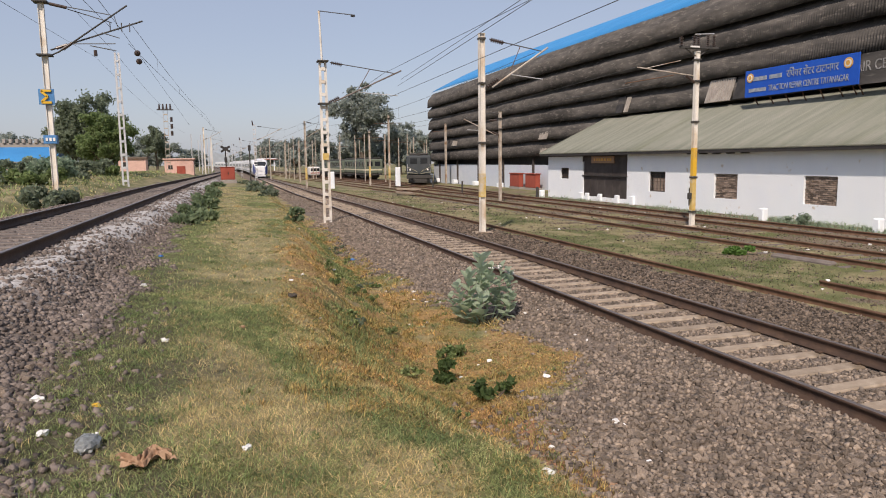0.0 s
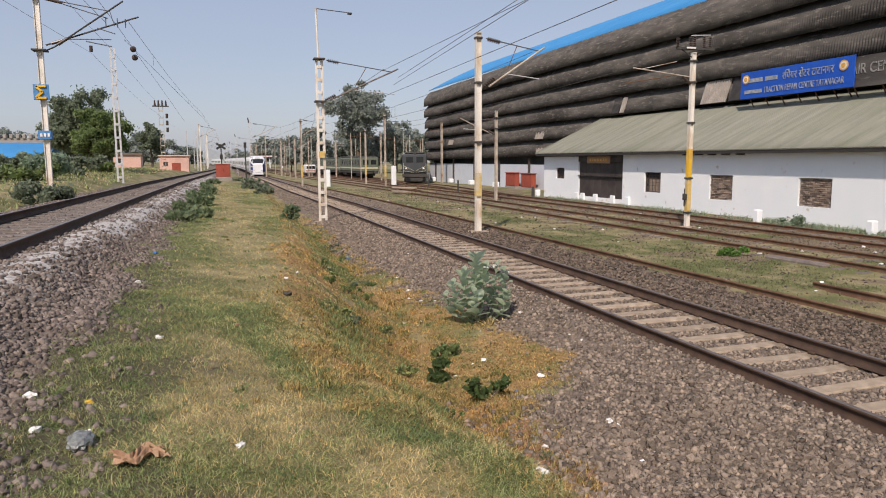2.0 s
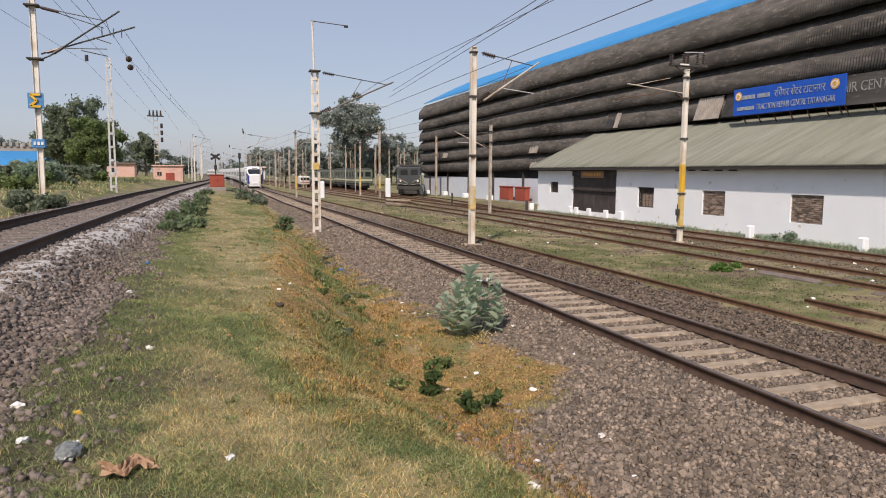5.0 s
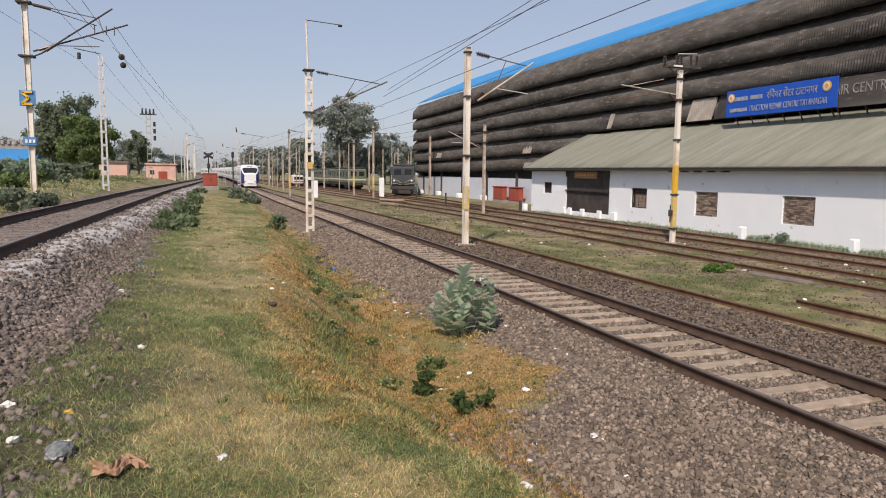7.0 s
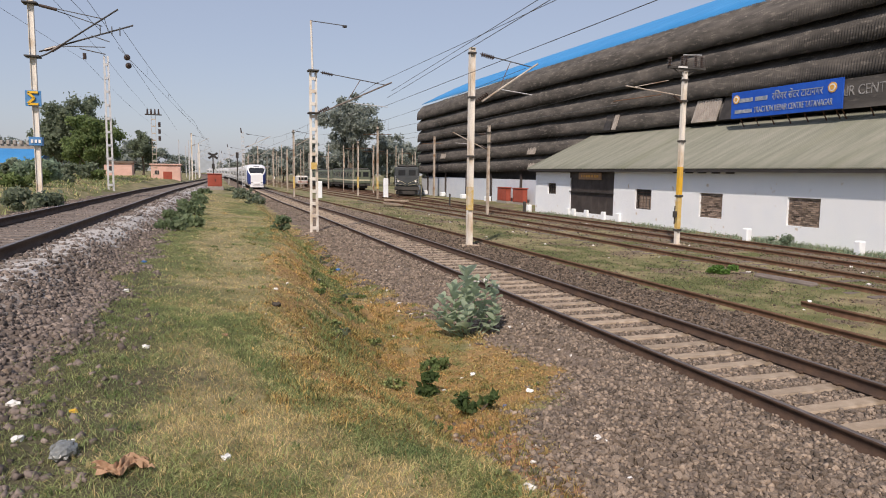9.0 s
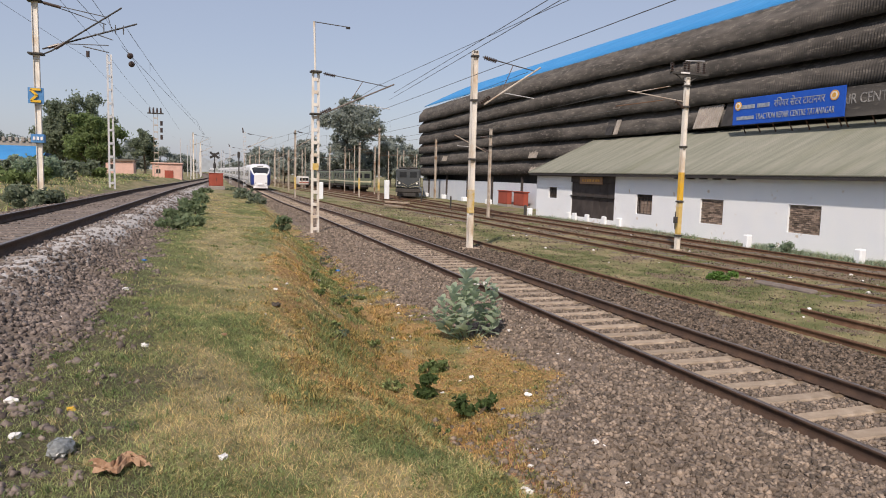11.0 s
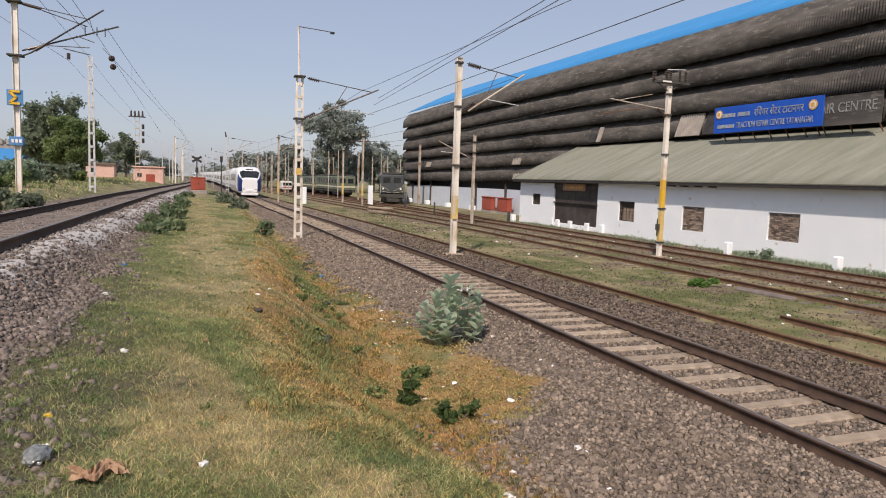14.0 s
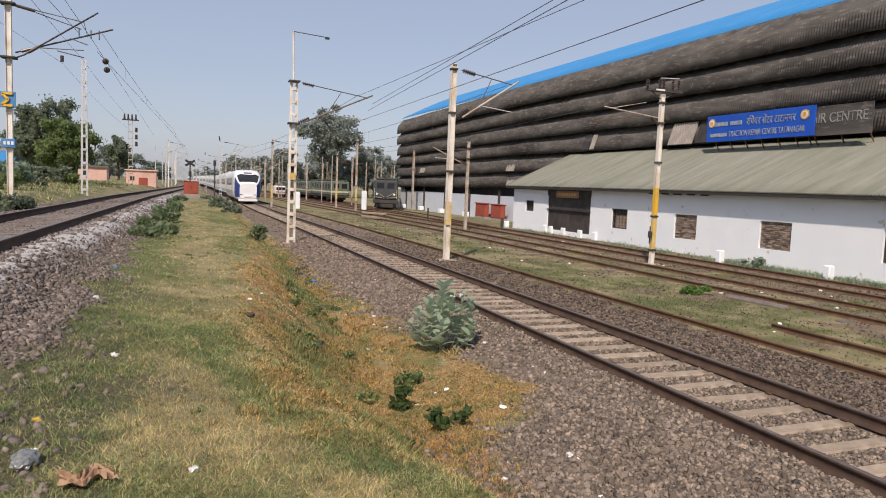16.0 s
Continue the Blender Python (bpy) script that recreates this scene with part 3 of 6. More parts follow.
    part("barge_board", beam(B(), (e[0] + 0.02, Y_END + 0.37, e[1] - 0.02), (r[0], Y_END + 0.37, r[1] - 0.02), 0.05, 0.16), "roof", t)
    part("eaves_board", box(B(), e[0] + 0.03, e[0] + 0.06, Y_NEAR, Y_END + 0.3, 2.68, 2.82), "dark", t)
    for k in range(5):
        part("rafter_end", box(B(), WX - 0.4, WX, 25.8 + k * 0.95, 25.93 + k * 0.95, 2.62, 2.78), "dark", t)
    return t


store = build_store()


# ---- the great shed ----
def course(parent, z_top, z_bot, x_top, x_bot, y0, y1, seed):
    """One course of corrugated sheets: it slopes out to a rounded crest, then hangs to a lip that overhangs the course below."""
    ys = np.arange(y0, y1, 0.0375)
    f = np.array([0, 0.2, 0.36, 0.46, 0.54, 0.66, 1.0, 0.99])[:, None]
    out = np.array([0, 0.36, 0.70, 0.86, 0.92, 0.94, 1.0, 0.98])[:, None]
    k = len(f)
    sag = 0.035 * lattice_noise(ys, 0 * ys, 6.0, seed) + 0.03 * lattice_noise(ys, 0 * ys, 1.6, seed + 1) + 0.02 * lattice_noise(ys, 0 * ys, 0.5, seed + 3)
    wave = 0.040 * np.sin(ys * 2 * math.pi / 0.15)
    slope = 0.07 * lattice_noise(ys[None, :] + 0 * f, f * 4 + 0 * ys[None, :], 2.2, seed + 2) * np.sin(math.pi * np.clip(f, 0, 1))
    x = x_top + (x_bot - x_top) * out + wave[None, :] + slope
    z = z_top + (z_bot - z_top) * f + sag[None, :] * f - 0.34 * np.clip((ys - 58) / 30, 0, 1)[None, :]
    x[-1] += 0.05
    n = len(ys)
    v = np.stack([x, ys[None, :] + 0 * f, z], -1).reshape(-1, 3)
    idx = np.arange(k * n).reshape(k, n)
    fc = np.stack([idx[:-1, :-1], idx[1:, :-1], idx[1:, 1:], idx[:-1, 1:]], -1).reshape(-1, 4)
    return raw("cladding_course", v, fc, "clad", parent, smooth=False)


S_END, S_NEAR = 92.5, -30.0


def build_shed():
    t = empty("repair_shed", Matrix(), "huge weathered dark sheet-clad railway shed under a blue roof", "industrial building")
    levels = [11.85, 9.92, 8.46, 6.98, 5.62, 4.14, 2.74]
    for i in range(6):
        course(t, levels[i] + (0.25 if i else 0.0), levels[i + 1], SX + (0.5 if i == 0 else 0.33), SX - 0.34, S_NEAR, S_END - 0.15 * i + random.uniform(-0.2, 0.2), 30 + i * 5)
    part("inner_wall", box(B(), SX + 0.75, SX + 0.9, S_NEAR, S_END - 1, -0.6, 10.6), "dark", t)
    part("end_wall", box(B(), SX + 0.9, SX + 34, S_NEAR, S_NEAR + 0.3, -0.6, 11), "clad", t)
    # far gable, dark sheets over an open portal
    part("end_wall", box(B(), SX + 5.5, SX + 34, S_END - 1.2, S_END - 1, -0.4, 11), "clad", t)
    part("end_wall", box(B(), SX + 0.2, SX + 5.5, S_END - 1.2, S_END - 1, 5.2, 11), "clad", t)
    wl = part("wall", box(B(), SX, SX + 0.3, 47, S_END - 1.5, -0.9, 1.95), "bluewash", t, "low pale wall along the shed's foot")
    for y in np.arange(52, S_END - 2, 7.2):
        part("post", box(B(), SX - 0.16, SX - 0.002, y - 0.12, y + 0.12, -0.4, 2.5), "door", t)
        part("plinth", box(B(), SX - 0.7, SX - 0.17, y - 0.35, y + 0.35, -0.4, 0.12, 0.05), "white", t)
    part("plinth", box(B(), SX - 0.9, SX - 0.1, S_END - 1.8, S_END - 0.6, -0.8, 0.9, 0.3), "white", t)
    # blue vaulted roof
    prof = []
    for i in range(15):
        a = i / 14
        prof.append((SX + 0.45 + 34 * a, 11.8 + 5.6 * math.sin(math.pi * a)))
    yy = np.arange(S_NEAR, S_END + 0.3, 0.16)
    wv = 0.02 * np.sign(np.sin(yy * 2 * math.pi / 0.9))
    vv = np.stack([np.stack([np.full_like(yy, p[0]), yy, p[1] + wv], -1) for p in prof])
    n = len(yy)
    idx = np.arange(15 * n).reshape(15, n)
    fc = np.stack([idx[:-1, :-1], idx[1:, :-1], idx[1:, 1:], idx[:-1, 1:]], -1).reshape(-1, 4)
    rf = raw("roof", vv.reshape(-1, 3), fc, "blue", t, "bright blue profiled sheet roof")
    so = rf.modifiers.new("thick", "SOLIDIFY")
    so.thickness = 0.03
    # torn and replaced sheets; dark panels paint the shade inside missing ones
    for y, z, w, hh, m in ((44.1, 6.25, 0.9, 1.2, "dark"), (43.2, 6.2, 0.5, 1.1, "clad_l"), (31.6, 6.3, 1.6, 1.4, "dark"), (33.7, 6.25, 2.1, 1.35, "clad_l"), (56.5, 4.55, 1.6, 0.7, "clad_l"), (81.0, 4.5, 1.7, 0.6, "clad_l"), (55.8, 3.2, 2.6, 0.5, "clad_l")):
        p = part("patch_sheet", box(B(), -0.03, 0.03, -w / 2, w / 2, -hh / 2, hh / 2), m, t)
        p.matrix_local = pose(SX - 0.36 if m == "clad_l" else SX - 0.33, y, z, 0, 18)
        if m == "clad_l":
            for k in range(int(w / 0.2)):
                part("ridge", box(B(), -0.07, -0.031, -w / 2 + 0.06 + 0.2 * k, -w / 2 + 0.13 + 0.2 * k, -hh / 2, hh / 2), m, p)
    return t


shed = build_shed()


def text_mesh(body, size, material, parent, m, width=None, depth=0.01):
    cu = bpy.data.curves.new("writing", "FONT")
    cu.body, cu.size, cu.extrude, cu.align_x, cu.align_y = body, size, depth, "CENTER", "CENTER"
    tmp = new("writing", cu)
    bpy.context.view_layer.update()
    me = bpy.data.meshes.new_from_object(tmp.evaluated_get(bpy.context.evaluated_depsgraph_get()))
    bpy.data.objects.remove(tmp)
    if width and len(me.vertices):
        c = np.zeros(len(me.vertices) * 3)
        me.vertices.foreach_get("co", c)
        c = c.reshape(-1, 3)
        c[:, 0] *= width / max(1e-3, np.ptp(c[:, 0]))
        me.vertices.foreach_set("co", c.ravel())
    me.materials.clear()
    ob = link_mesh("writing", me, material, parent)
    ob.matrix_local = m
    return ob


def build_sign():
    x, y0, y1, z0, z1 = 26.5, 23.55, 30.4, 5.52, 6.88
    t = empty("sign_board", Matrix(), "long blue sign board with pale lettering and two emblems", "sign")
    part("board", box(B(), x, x + 0.06, y0, y1, z0, z1, 0.01), "sign", t)
    for k in range(7):
        y = y0 + 0.3 + k * (y1 - y0 - 0.6) / 6
        part("strut", rod(B(), (x + 0.05, y, z0 + 0.5), (x + 0.9, y, 4.75), 0.03), "rail_rust", t)
    face = lambda y, z: pose(x - 0.012, y, z, 90, 0, -90)
    text_mesh("रिपेयर सेंटर टाटानगर", 0.5, "sign_txt", t, face(26.1, 6.42), 3.0)
    for k, w in enumerate((0.95, 0.8)):
        part("writing", box(B(), x - 0.02, x - 0.003, 29.35 - k * 1.05 - w / 2, 29.35 - k * 1.05 + w / 2, 6.32, 6.52), "sign_txt", t)
    text_mesh("TRACTION REPAIR CENTRE TATANAGAR", 0.42, "sign_txt", t, face(26.4, 5.86), 4.7)
    part("writing", box(B(), x - 0.02, x - 0.003, 28.9, 30.1, 5.77, 5.95), "sign_txt", t)
    for y in (24.1, 30.02):
        e = part("emblem", rod(B(), (x - 0.03, y, 6.5), (x - 0.003, y, 6.5), 0.23, n=20), "gold", t, "round gold and white emblem")
        part("ring", rod(B(), (x - 0.04, y, 6.5), (x - 0.031, y, 6.5), 0.17, n=20), "paper", e)
        part("disc", rod(B(), (x - 0.05, y, 6.5), (x - 0.041, y, 6.5), 0.11, n=16), "gold", e)
    u = empty("painted_board", Matrix(), "older dark board with pale painted capitals", "sign")
    part("board", box(B(), 26.62, 26.68, 20.85, 24.6, 5.5, 6.8), "clad", u)
    text_mesh("REPAIR CENTRE", 0.62, "letter_old", u, pose(26.61, 22.85, 6.25, 90, 0, -90), 3.55)
    for y in (21.2, 22.6, 24.3):
        part("strut", rod(B(), (26.7, y, 6.0), (27.4, y, 5.0), 0.03), "rail_rust", u)


build_sign()


# ---- overhead line masts ----
def arm_set(t, x, y, z, reach, top_dz=-0.1, low_dz=-1.8, tip_dz=-0.4, tube="mast_old"):
    """Cantilever on a mast at (x, y) with its top at z: upper stay, sloping tube, insulators, steady arm. reach: signed metres."""
    s = 1 if reach > 0 else -1
    a, b, tip = Vector((x, y, z + top_dz)), Vector((x, y, z + low_dz)), Vector((x + reach, y, z + tip_dz))
    arm = part("cantilever", rod(B(), b + Vector((s * 0.3, 0, 0.02)), tip + Vector((s * 0.25, 0, 0.14)), 0.034), tube, t, "sloping steel cantilever tube")
    part("stay_tube", rod(B(), a + Vector((s * 0.2, 0, 0)), tip, 0.02), "wire", arm)
    part("steady_arm", rod(B(), b + (tip - b) * 0.45 + Vector((0, 0, -0.12)), Vector((x + reach * 1.02, y, z + low_dz + 0.35)), 0.018), "galv", arm)
    part("brace", rod(B(), b + (tip - b) * 0.45, a + (tip - a) * 0.62, 0.014), "rail_rust", arm)
    for p, q in ((a + Vector((s * 0.25, 0, -0.02)), a + (tip - a).normalized() * 0.75), (b + Vector((s * 0.1, 0, 0)), b + (tip - b).normalized() * 0.62)):
        part("insulator", ribbed(B(), p, q, 0.085, 0.03), "insul", arm)
    return arm


def clamp(t, x, y, z, r):
    part("clamp", box(B(), x - r, x + r, y - r, y + r, z - 0.035, z + 0.035, 0.01), "under", t)


def lattice_mast(name, x, y, z0, z1, w, label, material="pole", flare=0.0, batten=0.55, rust=True):
    """Two channels with batten plates between them."""
    t = empty(name, Matrix(), label, "mast", group="overhead line masts")
    for s in (-1, 1):
        bm = B()
        beam(bm, (x + s * (w / 2 + flare), y, z0 - 0.9), (x + s * w / 2, y, z1), 0.04, 0.11)
        part("channel", bm, material, t)
    z, k = z0 + 0.25, 0
    while z < z1:
        ww = w / 2 + flare * (1 - (z - z0) / (z1 - z0))
        part("batten", box(B(), x - ww + 0.025, x + ww - 0.025, y - 0.065, y - 0.05, z - 0.07, z + 0.07), material, t)
        part("batten", box(B(), x - ww + 0.025, x + ww - 0.025, y + 0.05, y + 0.065, z - 0.07, z + 0.07), material, t)
        z += batten
    return t


def plain_mast(x, y, z0, z1, label, w=0.15, d=0.11, material="pole"):
    """A rolled joist: two flanges and a web."""
    t = empty("mast", Matrix(), label, "mast", group="overhead line masts")
    bm = B()
    box(bm, x - w, x - w + 0.018, y - d, y + d, z0 - 0.9, z1)
    part("flange", bm, material, t)
    part("flange", box(B(), x + w - 0.018, x + w, y - d, y + d, z0 - 0.9, z1), material, t)
    part("web", box(B(), x - w + 0.018, x + w - 0.018, y - 0.03, y + 0.006, z0 - 0.9, z1), material, t)
    part("cap", box(B(), x - w - 0.004, x + w + 0.004, y - d - 0.004, y + d + 0.004, z1, z1 + 0.02), material, t)
    return t


def band(t, x, y, z0, z1, w, d, m="yellow", label="yellow painted band"):
    part("band", box(B(), x - w - 0.003, x + w + 0.003, y - d - 0.003, y + d + 0.003, z0, z1), m, t, label)


# mast beside the ditch, with a pipe and lamp arm on top
ma = lattice_mast("lattice_mast", 4.58, 31.3, -0.3, 6.95, 0.235, "cream lattice mast with a pipe and lamp arm", flare=0.02)
part("number_plate", box(B(), 4.45, 4.71, 31.19, 31.21, 2.58, 2.88), "yellow_old", ma, "small yellow plate with worn bars")
for zz in (6.88, 5.05):
    clamp(ma, 4.58, 31.3, zz, 0.24)
pipe = part("pipe", rod(B(), (4.56, 31.3, 6.8), (4.5, 31.3, 9.02), 0.045), "pole", ma, "slim pale pipe")
part("lamp_arm", rod(B(), (4.46, 31.3, 9.02), (6.0, 31.3, 8.92), 0.02), "wire", pipe)
part("lamp", box(B(), 5.9, 6.08, 31.24, 31.36, 8.84, 8.93, 0.01), "dark", pipe)
arm_set(ma, 4.7, 31.3, 6.85, 3.2, 0.0, -1.75, -0.42, "concrete_d")
part("footing", box(B(), 4.2, 4.96, 31.0, 31.6, -0.8, -0.24, 0.04), "concrete", ma)

# mast between main line and siding
mb = plain_mast(9.1, 23.6, -0.08, 6.92, "cream steel mast with rust-stained flange", 0.105, 0.085)
band(mb, 9.1, 23.6, 1.15, 2.0, 0.105, 0.085, "yellow_old", "faded yellow painted band")
for zz in (6.75, 5.2, 3.1):
    clamp(mb, 9.1, 23.6, zz, 0.125)
arm_set(mb, 9.2, 23.6, 6.8, 2.25, -0.05, -1.75, -0.4)
part("footing", box(B(), 8.75, 9.45, 23.3, 23.9, -0.7, -0.12, 0.04), "concrete", mb)

# mast in the yard with an isolator platform
mc = plain_mast(17.75, 23.0, -0.25, 6.5, "cream yard mast with yellow bands and isolator platform", 0.085, 0.075)
band(mc, 17.75, 23.0, 1.75, 2.85, 0.085, 0.075)
band(mc, 17.75, 23.0, 0.4, 1.7, 0.085, 0.075, "yellow_old", "worn yellow painted band")
for zz in (6.2, 5.4, 3.85, 1.7, 0.35):
    clamp(mc, 17.75, 23.0, zz, 0.12)
part("footing", box(B(), 17.5, 18.0, 22.75, 23.25, -0.7, -0.2, 0.03), "concrete", mc)
pf = part("platform", box(B(), 17.0, 18.65, 22.9, 23.1, 6.62, 6.7), "under", mc, "dark steel platform with isolator insulators")
part("bracket", rod(B(), (17.75, 23, 6.3), (17.2, 23, 6.62), 0.025), "under", pf)
part("bracket", rod(B(), (17.75, 23, 6.3), (18.3, 23, 6.62), 0.025), "under", pf)
for k, (xx, hh, m) in enumerate(((17.02, 0.32, "insul"), (17.6, 0.38, "insul"), (17.78, 0.42, "insul"), (18.22, 0.44, "insul"), (18.5, 0.42, "insul"))):
    part("insulator", ribbed(B(), (xx, 23, 6.7), (xx, 23, 6.72 + hh), 0.085, 0.035), m, pf)
part("switch_bar", rod(B(), (17.62, 23, 7.15), (18.5, 23, 7.2), 0.02), "galv", pf)
part("name_plate", box(B(), 17.35, 17.75, 22.86, 22.895, 6.64, 6.7), "paper", pf)
part("operating_rod", rod(B(), (17.55, 22.95, 0.6), (17.55, 22.95, 1.3), 0.025), "under", mc)
part("operating_box", box(B(), 17.48, 17.6, 22.85, 22.99, 0.85, 1.1, 0.01), "under", mc)
ac = part("cantilever", rod(B(), (17.6, 23, 5.6), (15.1, 23, 5.85), 0.024), "mast_old", mc, "rusty cantilever tube with diagonal stay")
part("stay_tube", rod(B(), (17.0, 23, 6.15), (15.5, 23, 5.83), 0.014), "mast_old", ac)
part("steady_arm", rod(B(), (16.7, 23, 5.6), (14.6, 23, 5.25), 0.018), "rail_rust", ac)
part("insulator", rod(B(), (17.65, 23, 5.35), (17.25, 23, 5.6), 0.06), "insul", ac)

md = plain_mast(17.9, 43.1, -0.25, 5.65, "rust-brown yard mast with short cross arms", 0.085, 0.08, "mast_old")
for zz in (5.2, 4.5):
    clamp(md, 17.9, 43.1, zz, 0.16)
part("cross_arm", rod(B(), (16.6, 43.1, 5.55), (18.1, 43.1, 5.5), 0.025), "under", md)
arm_set(md, 17.9, 43.1, 5.1, -2.3, 0.0, -1.0, -0.1)

for x, y, z0, z1, w in ((17.3, 82.3, -0.3, 6.1, 0.12), (18.0, 75.2, -0.3, 7.45, 0.12), (9.1, 77.0, -0.2, 6.9, 0.12), (26.8, 82, -0.3, 6.9, 0.14), (21.6, 129.7, -0.3, 6.1, 0.1), (12.0, 110, -0.3, 5.8, 0.12),
                        (22.4, 96, -0.3, 6.2, 0.1), (9.1, 132, -0.3, 6.9, 0.12), (13.4, 150, -0.3, 6.6, 0.1), (17.9, 140, -0.3, 6.8, 0.1), (9.1, 185, -0.3, 6.9, 0.12), (13.4, 210, -0.3, 6.8, 0.12),
                        (23.0, 165, -0.3, 6.6, 0.1), (28.5, 150, -0.3, 6.6, 0.1), (33, 130, -0.3, 6.8, 0.1), (36, 155, -0.3, 6.8, 0.1), (18, 200, -0.3, 6.8, 0.12), (31, 112, -0.3, 6.4, 0.1), (38, 128, -0.3, 6.4, 0.1)):
    m = plain_mast(x, y, z0, z1, "weathered rust-streaked mast among the yard tracks", w * 0.8, w * 0.8, "mast_old")
    if y < 90 and x < 20:
        band(m, x, y, 0.6, 1.9, w * 0.8, w * 0.8, "yellow_old")
        clamp(m, x, y, z1 - 0.3, w + 0.06)
    if x > 15 and y < 140:
        part("cross_arm", rod(B(), (x - 1.6, y, z1 - 0.9), (x + 1.6, y, z1 - 0.8), 0.03), "rail_rust", m)
    if x < 14:
        arm_set(m, x, y, z1 - 0.1, 2.3, 0, -1.6, -0.35)

_g = random.Random(12)
for i in range(46):
    y = 95 + 5.2 * i + _g.uniform(-3, 3)
    x = _g.choice((9.3, 13.5, 17.8, 21.8, 26.5, 30.5, 35.0, 40.0)) + _g.uniform(-0.3, 0.3) + 0.03 * max(0, y - 150)
    m = plain_mast(x, y, -0.9, _g.uniform(5.4, 7.4), "thin weathered mast far down the yard", 0.055, 0.05, "mast_old")
    if i % 2:
        part("cross_arm", rod(B(), (x - 1.2, y, 5.3), (x + 1.4, y, 5.4), 0.022), "under", m)
for i in range(14):
    y = 128 + 14 * i
    x = float(left_x(y)) + _g.choice((-3.3, -3.1, -5.5, 2.4))
    plain_mast(x, y, 0.4, 8.4 + _g.uniform(-1, 0.8), "thin pale mast far along the upper track", 0.075, 0.06, "galv")
for y in (92, 150, 206, 262, 320):
    m = lattice_mast("lattice_mast", 4.55, y, -0.2, 7.2, 0.3, "pale lattice mast beside the main line", "galv")
    arm_set(m, 4.7, y, 7.1, 3.0, 0, -1.75, -0.4)
    part("insulator", rod(B(), (4.4, y, 7.2), (4.3, y, 7.8), 0.1, 0.06), "insul", m)

# masts of the upper track
ml = plain_mast(-6.2, 31.0, 1.55, 9.6, "cream mast with blue plates beside the upper track", 0.105, 0.085)
for zz in (8.75, 6.75):
    clamp(ml, -6.2, 31, zz, 0.26)
pl = part("plate", box(B(), -6.5, -5.95, 30.8, 30.83, 4.85, 5.45, 0.006), "plate_blue", ml, "blue plate with a yellow zigzag mark")
for p, q in (((-6.4, 5.38), (-6.05, 5.38)), ((-6.4, 5.36), (-6.18, 5.16)), ((-6.18, 5.16), (-6.4, 4.95)), ((-6.4, 4.93), (-6.05, 4.93))):
    part("mark", beam(B(), (p[0], 30.785, p[1]), (q[0], 30.785, q[1]), 0.085, 0.085), "yellow", pl)
nb = part("band", box(B(), -6.46, -6.0, 30.82, 31.16, 3.35, 3.68, 0.006), "plate_blue", ml, "blue band with pale bars")
for k in range(3):
    part("bar", box(B(), -6.38 + k * 0.13, -6.3 + k * 0.13, 30.80, 30.815, 3.45, 3.58), "paper", nb)
for a, b, r, m in (((-5.69, 31, 6.9), (-3.14, 31, 8.78), 0.032, "under"), ((-6.0, 31.1, 6.97), (-2.61, 31.1, 8.22), 0.032, "under"), ((-6.0, 31, 8.72), (-3.64, 31, 8.36), 0.018, "wire"), ((-5.3, 31.1, 8.55), (-3.74, 31.1, 8.1), 0.018, "wire"),
                   ((-4.13, 31, 7.69), (-3.49, 31, 7.5), 0.018, "wire"), ((-5.17, 31, 7.22), (-3.65, 31, 7.28), 0.018, "wire"), ((-3.64, 31, 8.36), (-3.5, 31, 7.8), 0.012, "wire"), ((-6.0, 31, 6.75), (-5.69, 31, 6.9), 0.03, "under")):
    part("cantilever", rod(B(), a, b, r), m, ml)
for a, b in (((-5.9, 31, 8.7), (-5.3, 31, 8.58)), ((-5.55, 31, 7.0), (-5.2, 31, 7.26)), ((-5.8, 31.1, 7.04), (-5.4, 31.1, 7.19))):
    part("insulator", rod(B(), a, b, 0.06), "insul", ml)
for k in (-3.81, -3.39, -3.1):
    part("dropper_clip", rod(B(), (k, 31, 7.75), (k, 31, 8.1), 0.02), "wire", ml)
for y in (139, 193, 247, 301):
    x = float(left_x(y)) - 3.1
    m = plain_mast(x, y, 1.3, 9.2, "cream mast along the upper track", 0.13, 0.11)
    arm_set(m, x, y, 8.9, 2.9, 0, -2.0, -0.6)
mq = lattice_mast("lattice_mast", -5.5, 46.8, 1.25, 9.2, 0.2, "silver lattice mast with a side bracket", "galv", flare=0.05, batten=0.8)
part("bracket", rod(B(), (-5.5, 46.8, 9.3), (-6.9, 46.8, 9.55), 0.03), "wire", mq)
part("insulator", rod(B(), (-6.65, 46.8, 8.95), (-6.65, 46.8, 9.3), 0.1), "insul", mq)
mr = lattice_mast("lattice_mast", -6.3, 99, 1.5, 9.6, 0.5, "twin-leg mast carrying switchgear", "mast_old", batten=0.9)
for k in range(4):
    part("insulator", rod(B(), (-7.0 + k * 0.45, 99, 9.6), (-7.0 + k * 0.45, 99, 10.3), 0.14, 0.08), "insul", mr)
part("platform", box(B(), -7.3, -5.3, 98.6, 99.4, 9.5, 9.6), "under", mr)
for k in range(3):
    part("insulator", rod(B(), (-5.6, 99, 6.2 + k * 0.9), (-5.6, 99, 6.8 + k * 0.9), 0.16), "insul", mr)


